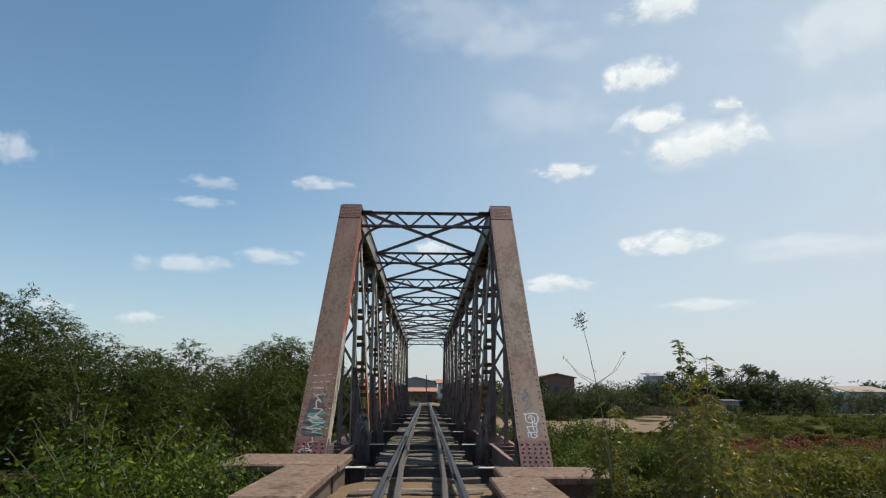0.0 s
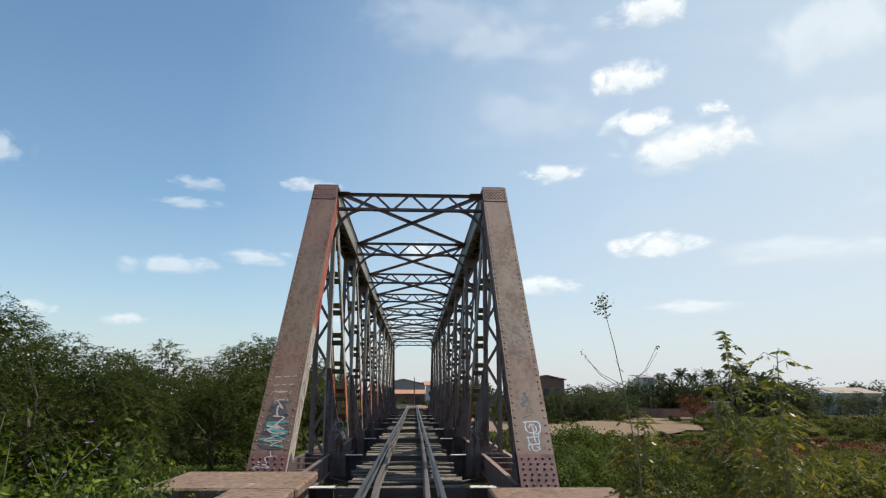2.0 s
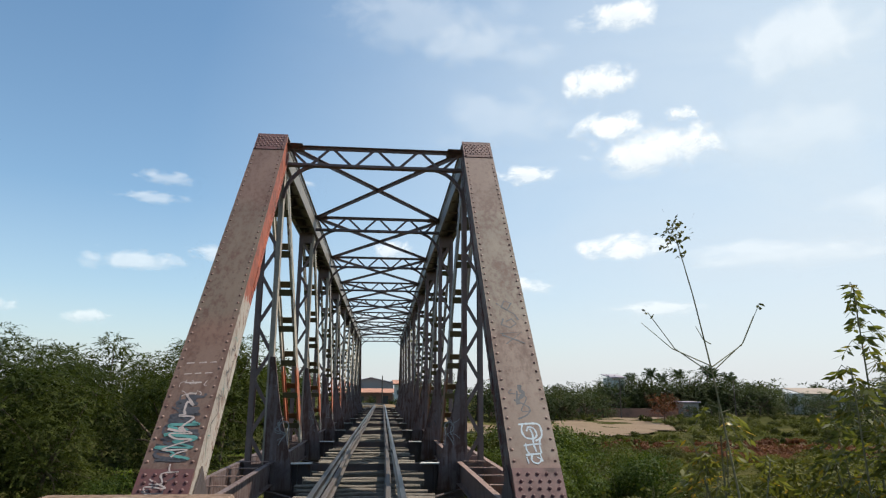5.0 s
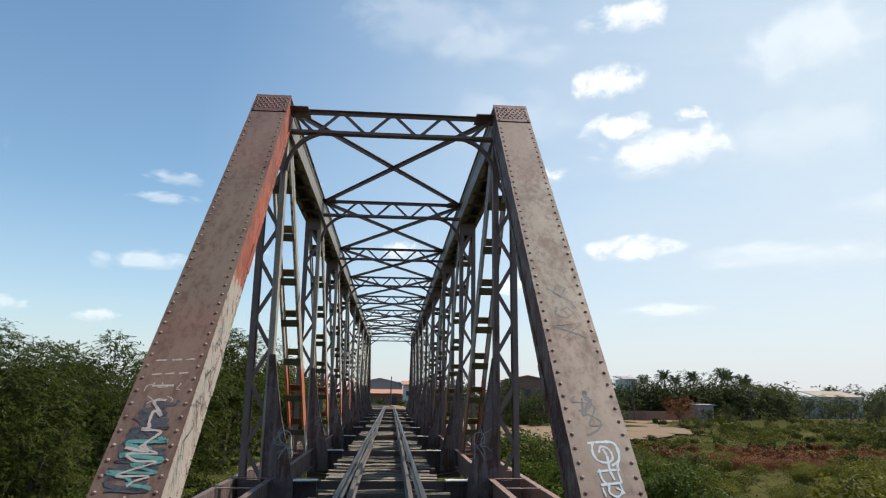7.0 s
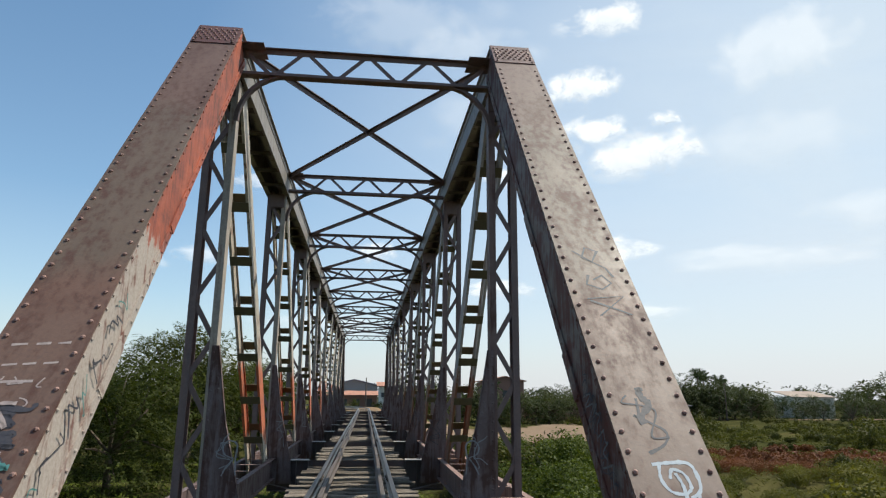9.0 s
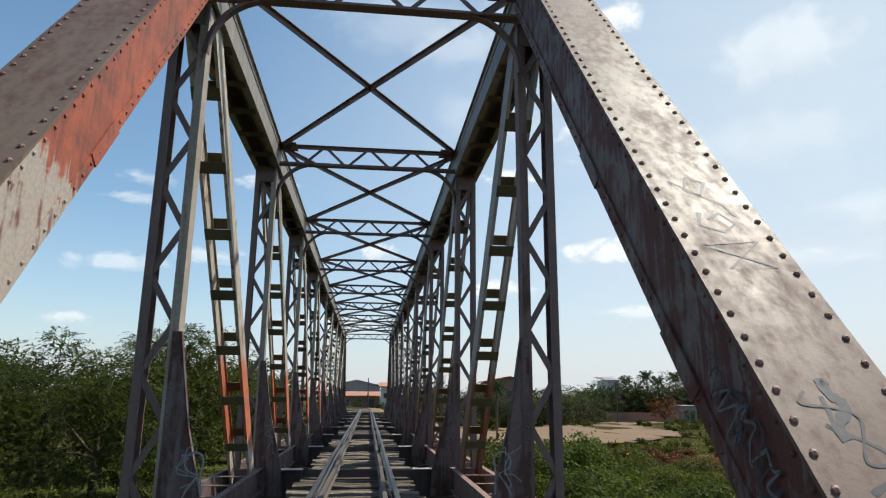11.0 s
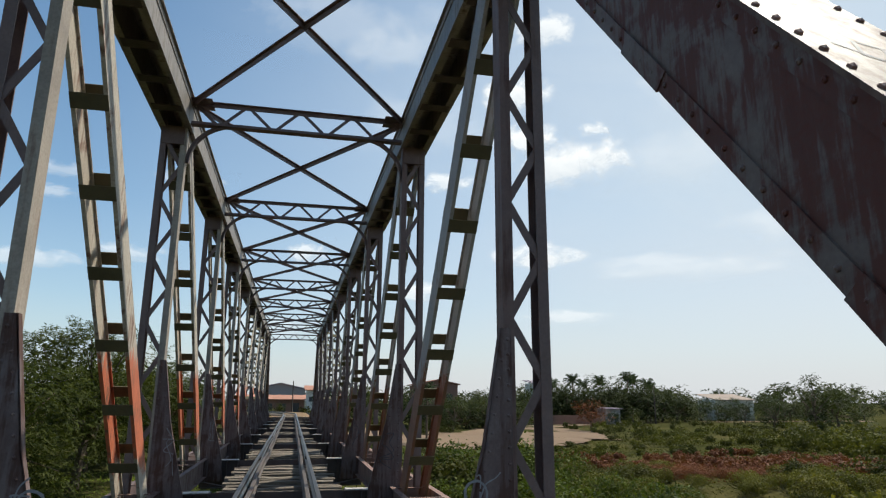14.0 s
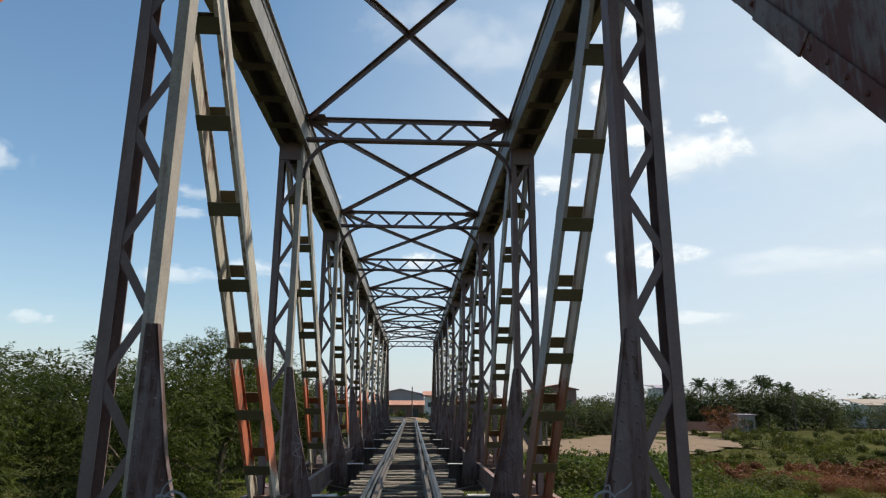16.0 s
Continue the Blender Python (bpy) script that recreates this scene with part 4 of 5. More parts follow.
for x, y, s in ((61.8, 134, 0.42), (67.6, 136, 0.4), (46, 138, 0.6), (52, 144, 0.5), (58, 146, 0.7), (55, 147, 0.7), (101, 146, 0.6), (106, 145, 0.5), (112, 147, 0.6), (118, 146, 0.55), (124, 148, 0.6), (97, 147, 0.6), (40, 134, 0.7), (35, 130, 0.8), (30, 126, 0.6), (25, 122, 0.7), (21, 118, 0.6)):
    far_tree(x, y, s)
far_tree(88, 110, 1.1)
far_tree(95, 113, 1.2)
far_tree(84, 116, 0.7)
for i in range(26):
    far_tree(40 + i * 4.4 + r.uniform(-1.5, 1.5), 161 + r.uniform(-2, 8), r.choice((0.45, 0.55, 0.65, 0.75)))
for i in range(20):
    place(horizon_kind, 60 + i * 15 + r.uniform(-4, 4), 235 + r.uniform(-15, 30), r.uniform(0.8, 1.15), i * 70)
for i in range(12):
    far_tree(9 + i * 2.6, 112 + r.uniform(-8, 8) + i * 1.2, r.uniform(0.6, 0.86))
for i in range(10):
    far_tree(-14 - i * 7, 100 + r.uniform(-10, 20), r.uniform(0.8, 1.15))
for i in range(36):
    a = radians(-72 + i * 4.1)
    d = 420 + r.uniform(-30, 60)
    place(horizon_kind, math.sin(a) * d, math.cos(a) * d, r.uniform(1.2, 1.9), i * 40)
settle(tagged(horizon_kind, group="far trees"), 30, 330, 1.2)
dry = tree("tree", 24, 6.0, 3.2, 2600, 0.3, DRY_LEAF, "half-bare brownish tree at the edge of the sand", lobes=18, low=0.25)
settle(dry, 47, 112, 0.9)
for x, y, s in ((4.9, 108, 0.62), (6.4, 116, 0.7), (8.5, 131, 0.6), (-5.4, 106, 0.35)):
    far_tree(x, y, s)


def palm(seed, height):
    rr = np.random.default_rng(seed)
    ob = thing("palm_tree", "dark coconut palm standing above the far trees", "palm tree", "palms")
    bm = bmesh.new()
    b = rr.uniform(-0.6, 0.6)
    tube(bm, [(0, 0, -0.5), (b * 0.3, 0, height * 0.5), (b, 0, height)], [0.24, 0.17, 0.13], 7)
    part("trunk", bm, BARK, ob)
    cs, ax, ln, wd = [], [], [], []
    for i in range(60):
        a, e = rr.uniform(0, 2 * math.pi), rr.uniform(-0.55, 1.45)
        out = np.array([math.cos(a), math.sin(a), 0])
        for j in range(16):
            s = (j + 1) / 16
            p = np.array([b, 0, height]) + out * 2.3 * s * math.cos(e * 0.8) + np.array([0, 0, 3.0 * s * math.sin(e) - 1.3 * s * s])
            for side in (-1, 1):
                cs.append(p)
                perp = np.array([-out[1], out[0], 0]) * side
                ax.append(perp * 0.8 + out * 0.5 + np.array([0, 0, -0.55]))
                ln.append(0.62 * (1 - 0.5 * s))
                wd.append(0.05)
    put("crown", leaf_mesh("crown", np.array(cs), np.array(ax), ln, wd, PALM_LEAF, rr), ob)
    return ob


p1 = palm(3, 9.2)
settle(p1, 69.5, 153, 0.98)
for x, y, s, a in ((62.5, 153, 1.0, 40), (75, 152, 1.05, 130), (77.6, 154, 0.98, 200), (80.5, 152, 0.92, 250), (58.6, 155, 0.9, 300), (83.5, 155, 0.85, 15), (14.5, 84, 0.62, 70), (66, 155, 0.9, 60)):
    place(p1, x, y, s, a)

# scrub on the open side
SCRUB = "shrubs in the scrub"


def mound(name, seed, height, spread, n, leaf, material, label, lobes=11, wide=0.3):
    """A rounded bush: leaves on a heap of lobes, over forked stems."""
    q = np.random.default_rng(seed)
    ang, rad = q.uniform(0, 2 * math.pi, lobes), spread * np.sqrt(q.uniform(0, 1, lobes)) * 0.75
    size = spread * q.uniform(0.28, 0.5, lobes)
    zc = (height - size * 0.8) * q.uniform(0.45, 1.0, lobes) * (1 - 0.45 * (rad / spread) ** 2)
    cen = np.stack([np.cos(ang) * rad, np.sin(ang) * rad, zc], 1)
    w = q.choice(lobes, n, p=size ** 2 / (size ** 2).sum())
    d = unit(q.normal(size=(n, 3)) + np.array([0, 0, 0.45]))
    k = q.uniform(0.6, 1.0, n) ** 0.5 * np.where(q.random(n) < 0.06, q.uniform(1.1, 1.5, n), 1.0)
    c = cen[w] + d * (size[w] * k)[:, None] * np.array([1, 1, 0.85])
    ax = unit(d * np.array([1, 1, 0.4]) + q.normal(size=d.shape) * 0.6 + np.array([0, 0, 0.35]))
    ob = thing(name, label, "shrub")
    bm = bmesh.new()
    for p in cen[:9]:
        tube(bm, [(q.normal() * 0.08, q.normal() * 0.08, -0.3), tuple(p * np.array([0.5, 0.5, 0.6])), tuple(p)], [0.03, 0.022, 0.008], 5)
    part("branching", bm, STEM, ob)
    put("foliage", leaf_mesh("foliage", c, ax, leaf * q.uniform(0.6, 1.4, n), leaf * wide * q.uniform(0.7, 1.2, n), material, q, unit(d + np.array([0, 0, 0.4]))), ob)
    return ob


sk = [mound("shrub", 31, 2.3, 1.9, 1700, 0.165, SHRUB_LEAF, "dense green shrub in the low scrub"),
      mound("shrub", 32, 2.0, 2.0, 1700, 0.16, OLIVE_LEAF, "olive yellow-green shrub in the low scrub"),
      mound("shrub", 33, 1.7, 1.9, 1900, 0.14, DRY_LEAF, "reddish brown dry shrub in the low scrub", 14, 0.22),
      mound("shrub", 34, 2.9, 1.8, 4200, 0.12, GREEN_LEAF, "leafy green shrub beside the bridge", 14),
      mound("shrub", 35, 2.4, 2.2, 1000, 0.28, SHRUB_LEAF, "dark green shrub far out in the scrub"),
      mound("shrub", 36, 2.0, 2.3, 1000, 0.27, OLIVE_LEAF, "olive shrub far out in the scrub")]
waiting = []


def scrub(k, x, y, s=1.0, turn=0.0):
    """A shrub on the open ground; the growth gets lower towards the bare sand."""
    if on_sand(x, y):
        return
    if 7 < x < 48 and 30 < y < 76:
        s = min(s, max(0.25, 1.35 * (1 - (y - 12) / 64)))
    if x > 44 and 76 < y < 146:
        s = min(s, 0.5)
    if k != 2 and 33 < y < 50 and 0.5 < x / (y - 9) < 0.74:
        s = min(s, 0.42)
    waiting.append((k, x, y, s, turn))


def grow_scrub(count):
    """The nearest shrubs stand as things; those farther out are one low growth."""
    waiting.sort(key=lambda w: math.hypot(w[1], w[2] - 10) - (1000 if w[0] == 2 and w[3] > 0.7 else 0))
    done = set()
    for k, x, y, s, turn in waiting[:count]:
        if k in done:
            place(sk[k], x, y, s, turn)
        else:
            done.add(k)
            settle(tagged(sk[k], group=SCRUB), x, y, s, turn)
    for k in range(len(sk)):
        if k not in done:
            settle(tagged(sk[k], group=SCRUB), *[w for w in waiting[count:] if w[0] == k][0][1:4])
    g = np.random.default_rng(77)
    for name, label, kinds_, material in (("far_scrub", "mixed dark green bushes far out on the open ground", (0, 3, 4), SHRUB_LEAF), ("olive_scrub", "olive and yellow-green bushes far out on the open ground", (1, 5), OLIVE_LEAF),
                                          ("dry_scrub", "reddish brown dry bushes on the open ground", (2,), DRY_LEAF)):
        cs, ns, ls = [], [], []
        for k, x, y, s, turn in waiting[count:]:
            if k in kinds_:
                m, lobes = 420, 7
                cen = g.normal(size=(lobes, 3)) * np.array([0.9, 0.9, 0.25]) * s + np.array([0, 0, 0.75 * s])
                d = unit(g.normal(size=(m, 3)) + np.array([0, 0, 0.5]))
                cs.append(cen[g.integers(0, lobes, m)] + d * g.uniform(0.5, 1.0, m)[:, None] * 0.95 * s + np.array([x, y, ground_height(x, y)]))
                ns.append(d)
                ls.append(np.full(m, 0.25 * (0.55 + 0.45 * s)) * g.uniform(0.6, 1.4, m))
        if cs:
            c, nm, ln = np.concatenate(cs), np.concatenate(ns), np.concatenate(ls)
            me = leaf_mesh(name, c, g.normal(size=c.shape), ln, ln * 0.3, material, g, nm)
            tagged(put(name, me), label, "scrub", kind="stuff")


for x, y, s in ((5.2, 26, 0.92), (6.6, 29.5, 1.0), (5.4, 33, 0.9), (7.6, 36, 0.95), (5.4, 41, 0.8), (9.5, 31, 0.75), (4.9, 21.5, 0.7), (7.5, 22.5, 0.7), (6, 48, 0.85), (5, 56, 0.85), (8, 62, 0.9)):
    scrub(3, x, y, s, r.uniform(0, 360))
waiting += [(3, 7.9, 36.5, 1.25, 40), (3, 9.8, 38.5, 1.12, 150), (3, 6.9, 39.5, 1.15, 250)]
for i in range(190):
    y = 13 + 60 * r.random() ** 0.8
    x = 5.5 + r.random() * min(60, 10 + y * 0.95)
    if (x > 22 and y > 66) or math.hypot((x - 26) / 7, (y - 72) / 12) < 1:
        y -= 22
    if 12 < x < 34 and 52 < y < 74:
        y -= 12
    red = math.hypot((x - 30) / 10, (y - 56) / 9) < 1
    k = 2 if red else (1 if noise.noise((x * 0.07, y * 0.07, 7)) > 0.0 or r.random() < 0.25 else 0)
    if k == 1 and x < 14 and y < 40:
        k = 3 if r.random() < 0.12 else 0
    if k < 2 and math.hypot(x, y - 10) > 44:
        k += 4
    scrub(k, x, y, r.choice((0.6, 0.8, 0.95, 1.1, 1.35)) * (0.85 if red else 1.0), r.uniform(0, 360))
for i in range(130):
    scrub(2 if r.random() < 0.85 else 1, 30 + r.uniform(-10, 10), 56 + r.uniform(-9, 9), r.uniform(0.45, 0.75), r.uniform(0, 360))
for i in range(300):
    x, y = r.uniform(6, 60), r.uniform(28, 78)
    if math.hypot((x - 30) / 9, (y - 56) / 8) > 1:
        scrub(r.choice((0, 1, 1)) + (4 if y > 50 else 0), x, y, r.uniform(0.35, 0.8), r.uniform(0, 360))
for i in range(110):
    scrub(r.choice((4, 5, 5)), r.uniform(44, 120), r.uniform(78, 136), r.uniform(0.5, 1.1), r.uniform(0, 360))
for i, (x, y) in enumerate(SAND[1:]):
    for k in range(5):
        a = i * 1.7 + k * 1.25
        scrub(4 + (i + k) % 2, x + math.cos(a) * SAND_HALF[i + 1] * 1.08, y + math.sin(a) * SAND_HALF[i + 1] * 1.08, r.uniform(0.3, 0.5), k * 60)
for i in range(75):
    scrub(r.choice((4, 5, 5)), r.uniform(40, 95), r.uniform(60, 112), r.choice((0.7, 0.9, 1.1, 1.4)), r.uniform(0, 360))
for i in range(40):
    scrub(r.choice((4, 5)), r.uniform(70, 150), r.uniform(70, 132), r.choice((0.8, 1.0, 1.3, 1.6)), r.uniform(0, 360))
for i in range(18):
    scrub(r.choice((4, 5, 4)), r.uniform(9, 40), r.uniform(112, 124), r.choice((0.7, 1.0, 1.3)), r.uniform(0, 360))
for i in range(22):
    scrub(r.choice((0, 0, 1, 0, 3)), r.uniform(5.5, 16), r.uniform(4, 22), r.uniform(0.6, 0.9), r.uniform(0, 360))
for i in range(16):
    scrub(r.choice((0, 0, 3)), r.uniform(-13, -5), r.uniform(22, 34), r.uniform(0.4, 0.7), r.uniform(0, 360))


for x, y, k, s in ((-4.6, 92, 4, 0.9), (-3.4, 99, 5, 0.7), (-6.5, 104, 4, 1.3), (-3.8, 112, 5, 0.8), (3.4, 90, 5, 0.75), (4.6, 97, 4, 0.9), (3.2, 104, 5, 0.7), (-2.4, 124, 4, 0.9), (-6, 128, 4, 1.2), (2.4, 128, 5, 0.6), (11, 84, 5, 0.9), (14, 88, 4, 1.0), (17, 85, 5, 0.9), (19, 92, 4, 1.1), (15, 95, 5, 0.8), (21, 98, 5, 1.0), (12, 92, 4, 0.8), (18, 103, 4, 1.1), (23, 106, 5, 1.0), (16, 80, 5, 0.8), (10, 78, 5, 0.8)):
    scrub(k, x, y, s, x * 50)


grow_scrub(285)


# low growth over the ground
def ground_cover(n, x0, x1, y0, y1, size, material, name, label, seed, keep):
    g = np.random.default_rng(seed)
    xs, ys = g.uniform(x0, x1, n), g.uniform(y0, y1, n)
    pts = [(x, y, ground_height(x, y) - 0.02) for x, y in zip(xs, ys) if keep(x, y)]
    c = np.array(pts)
    ax = unit(g.normal(size=c.shape) * 0.8 + np.array([0, 0, 0.7]))
    me = leaf_mesh(name, c, ax, size * g.uniform(0.5, 1.4, len(c)), size * 0.12 * g.uniform(0.6, 1.4, len(c)), material, g, np.tile(np.array([0.3, 0.0, 1.0]), (len(c), 1)))
    tagged(put(name, me), label, "grass", kind="stuff")


ground_cover(60000, 3, 64, 14, 96, 0.36, SHRUB_LEAF, "low_weeds", "low green weeds covering the open ground", 51, lambda x, y: not on_sand(x, y))
ground_cover(30000, -16, 3.5, 13, 62, 0.3, GRASS_LEAF, "grass", "bright green grass below the bridge and trees", 52, lambda x, y: True)
ground_cover(9000, -9, 9, -3, 12, 0.28, SHRUB_LEAF, "bank_grass", "green grass on the embankment slopes", 53, lambda x, y: abs(x) > 2.3)

# flowering bush by the abutment
FLOWER = "bright green bush with violet flowers beside the abutment"
fb1 = shrub("flowering_bush", 61, 3.2, 1.8, 5600, 0.1, BRIGHT_LEAF, FLOWER, 0.26, 40)
fl = bmesh.new()
fr = random.Random(5)
for i in range(5):
    a, q = fr.uniform(0, 6.28), fr.uniform(0.3, 1.5)
    c = Vector((math.cos(a) * q, math.sin(a) * q, 3.0 - 0.28 * q * q + fr.uniform(-0.2, 0.1)))
    for j in range(5):
        w = Vector((math.cos(j * 1.257), math.sin(j * 1.257), 0.4))
        bar(fl, c, c + w * 0.026, 0.02, 0.004, Vector((-w.y, w.x, 0)))
part("flowers", fl, PETAL, fb1, "small violet flowers")
settle(fb1, -4.4, 10.2, 0.98, 0, 0.0)
for x, y, s, a, dz in ((-6.1, 9.4, 0.95, 80, 0.0), (-5.4, 11.6, 0.85, 150, 0.0), (-7.6, 11.0, 1.0, 220, 0.0), (-3.3, 9.9, 0.66, 300, 0.0), (-7.4, 7.6, 0.9, 30, 0.1), (-9.4, 9.0, 1.0, 120, 0.0)):
    place(fb1, x, y, s, a, dz)

# tall yellowing plants by the other wall
def tall_plant(seed, height, stems, spread):
    """Upright stems with stalks of drooping leaflets, thinning to one shoot at the top."""
    q = np.random.default_rng(seed)
    ob = thing("yellowing_plant", "tall leafy plant with some yellow leaves beside the wall", "plant", "tall plants by the wall")
    bm = bmesh.new()
    cs, ax, ln, wd = [], [], [], []
    for i in range(stems):
        a, h = q.uniform(0, 2 * math.pi), height * (1.0 if i == 0 else q.uniform(0.55, 0.88))
        tip = np.array([math.cos(a), math.sin(a), 0]) * (0.05 if i == 0 else spread * q.uniform(0.4, 1.0)) + np.array([0, 0, h])
        mid = tip * np.array([0.4, 0.4, 0.5]) + q.normal(size=3) * 0.05
        root = np.array([q.normal() * 0.05, q.normal() * 0.05, -0.2])
        curve = lambda s: (1 - s) ** 2 * root + 2 * s * (1 - s) * mid + s * s * tip
        tube(bm, [tuple(curve(s)) for s in np.linspace(0, 1, 7)], list(np.linspace(0.016, 0.004, 7)), 5)
        for s in np.linspace(0.22, 1.0, int(h * 22)):
            b = q.uniform(0, 2 * math.pi)
            out = np.array([math.cos(b), math.sin(b), q.uniform(0.1, 0.7)])
            reach = q.uniform(0.12, 0.27) * (1.0 if s < 0.85 else 0.65)
            p0 = curve(s)
            p1 = p0 + out * reach * 0.6
            p2 = p1 + np.array([out[0], out[1], -q.uniform(0.5, 1.5)]) * reach * 0.6
            tube(bm, [tuple(p0), tuple(p1), tuple(p2)], [0.003, 0.0025, 0.002], 3)
            for u in np.linspace(0.35, 1.0, 5):
                c = (1 - u) ** 2 * p0 + 2 * u * (1 - u) * p1 + u * u * p2
                for side in (-1, 1):
                    cs.append(c)
                    ax.append(np.array([-out[1], out[0], 0]) * side * 0.8 + np.array([out[0] * 0.5, out[1] * 0.5, -0.45]) + q.normal(size=3) * 0.25)
                    ln.append(q.uniform(0.055, 0.105))
                    wd.append(q.uniform(0.01, 0.018))
    part("branching", bm, STEM, ob)
    put("foliage", leaf_mesh("foliage", np.array(cs), np.array(ax), ln, wd, YELLOW_LEAF, q), ob)
    return ob


for k, (x, y, top, n, sp) in enumerate(((3.6, 9.5, 1.95, 8, 0.42), (3.26, 8.05, 1.62, 8, 0.42), (4.3, 8.7, 0.7, 5, 0.5), (2.62, 9.7, 1.1, 6, 0.32), (4.6, 10.4, 0.8, 5, 0.5), (2.4, 7.2, 0.1, 4, 0.3))):
    z = ground_height(x, y)
    settle(tall_plant(71 + k, top - z, n, sp), x, y, 1.0, k * 40)


def weed():
    """A tall bare stem that forks, with a tuft at the tip."""
    ob = thing("tall_weed", "tall bare weed stem with a leafy tuft at its tip", "plant", at=(2.3, 9.2, 0))
    bm = bmesh.new()
    z0 = ground_height(2.3, 9.2) - 0.2
    tube(bm, [(0.25, 0.1, z0), (0.12, 0.0, 0.6), (0.02, 0, 1.3), (-0.07, 0, 1.8), (-0.16, 0, 2.2)], [0.009, 0.007, 0.005, 0.004, 0.003], 6)
    for q, z in (((0.42, 0.1, 1.76), 1.33), ((-0.42, -0.1, 1.68), 1.31), ((0.5, 0.3, 1.72), 1.36), ((-0.3, 0.3, 1.66), 1.36), ((-0.02, 0.1, 1.62), 1.5)):
        tube(bm, [(0.02, 0, z), ((q[0] + 0.02) * 0.6, q[1] * 0.5, (z + q[2]) / 2 - 0.03), q], [0.004, 0.003, 0.002], 5)
    part("stem", bm, STEM, ob)
    g = np.random.default_rng(9)
    cs = np.concatenate([np.array([-0.16, 0, 2.2]) + g.normal(size=(110, 3)) * np.array([0.045, 0.045, 0.055]), np.array([0.42, 0.1, 1.77]) + g.normal(size=(5, 3)) * 0.02,
                         np.array([-0.42, -0.1, 1.69]) + g.normal(size=(4, 3)) * 0.03, np.array([-0.13, 0, 2.06]) + g.normal(size=(5, 3)) * 0.02])
    tagged(put("tuft", leaf_mesh("tuft", cs, g.normal(size=cs.shape), 0.038 * g.uniform(0.6, 1.3, len(cs)), 0.009 * g.uniform(0.7, 1.3, len(cs)), SHRUB_LEAF, g), ob), kind="stuff")


weed()


# ---- buildings ----
def gable(bm, x0, x1, y0, y1, z0, z1, over=0.4, t=0.18):
    """A ridged roof whose ridge runs along y."""
    xm = (x0 + x1) / 2
    for a, b in (((x0 - over, z0), (xm, z1)), ((x1 + over, z0), (xm, z1))):
        p, q = Vector((a[0], (y0 + y1) / 2, a[1])), Vector((b[0], (y0 + y1) / 2, b[1]))
        bar(bm, p, q, y1 - y0 + 2 * over, t, Y)


def house(name, label, x0, x1, y0, y1, z0, h, ridge, wall, roof, windows=(), rise=0.75):
    ob = thing(name, label, "house")
    bm = bmesh.new()
    box(bm, x0, x1, y0, y1, z0, z0 + h)
    xm = (x0 + x1) / 2
    if ridge:
        for y in (y0, y1 - 0.2):
            a = [bm.verts.new(p) for p in ((x0, y, z0 + h), (x1, y, z0 + h), (xm, y, z0 + h + ridge))]
            b = [bm.verts.new(v.co + Y * 0.2) for v in a]
            bm.faces.new(a), bm.faces.new(b[::-1])
            for i in range(3):
                j = (i + 1) % 3
                bm.faces.new((a[i], a[j], b[j], b[i]))
    part("wall", bm, wall, ob)
    rb = bmesh.new()
    if ridge:
        gable(rb, x0, x1, y0, y1, z0 + h + 0.1, z0 + h + ridge + 0.12)
    else:
        bar(rb, ((x0 + x1) / 2, y0 - 0.5, z0 + h - 0.1), ((x0 + x1) / 2, y1 + 0.4, z0 + h + rise), x1 - x0 + 0.8, 0.16, X)
    part("roof", rb, roof, ob)
    for x, z, w, hh in windows:
        part("window", shape(box, x - w / 2, x + w / 2, y0 - 0.03, y0 + 0.1, z0 + z, z0 + z + hh), DARK_PANE, ob)
    return ob


house("warehouse", "large grey warehouse with a low red-edged gable roof", -7.2, 2.6, 150, 175, -3.4, 6.7, 1.15, GREY_WALL, ROOF_GREY)
house("shed", "long low shed with a red tiled roof before the warehouse", -9, 2.3, 138, 146, -1.4, 2.8, 0, BRICK_WALL, ROOF, ((-4, 0.5, 1.2, 1.5), (-1.6, 0.5, 1.2, 1.5), (0.8, 0.5, 1.2, 1.6)))
house("small_house", "small pale house with a flat clay roof by the track", 2.5, 5.6, 128, 135, -1.6, 4.6, 0, WHITE_WALL, ROOF, ((3.2, 2.6, 0.6, 0.8), (4.6, 2.6, 0.6, 0.8)))
house("house", "brown brick house with a clay tiled roof", 22, 29, 128, 138, -3.5, 7.5, 0.8, BRICK_WALL, ROOF, ((23.5, 4.7, 1.0, 1.2), (25.5, 4.7, 1.0, 1.2), (27.5, 4.7, 1.0, 1.2)))
house("house", "white two-storey house among the trees", 52.6, 55.6, 152, 158, -3.3, 8.5, 0, WHITE_WALL, ROOF_GREY, ((53.4, 5.6, 0.8, 1.2), (54.9, 5.6, 0.8, 1.2), (54, 1.2, 1, 2.0)))
house("house", "low cream house with a pale clay roof", 106, 117, 163, 171, -3.5, 5.4, 0, WHITE_WALL, PALE_ROOF, ((108, 2, 1.4, 1.4), (112, 2, 1.4, 1.4), (115, 2, 1.4, 1.4)), 1.4)
yard = thing("yard_wall", "low brown brick boundary wall beyond the road", "wall", kind="structure")
for x in range(30, 62, 4):
    part("wall_section", shape(box, x, x + 3.98, 139, 139.3, -3.4, -1.5), BRICK_WALL, yard)
house("small_building", "small weathered grey building by the road", 63.2, 66.4, 139, 143, -3.5, 3.4, 0, GREY_WALL, ROOF_GREY, ((64.0, 1.4, 0.8, 1.0), (65.5, 0.3, 0.9, 2.0)), 0.05)


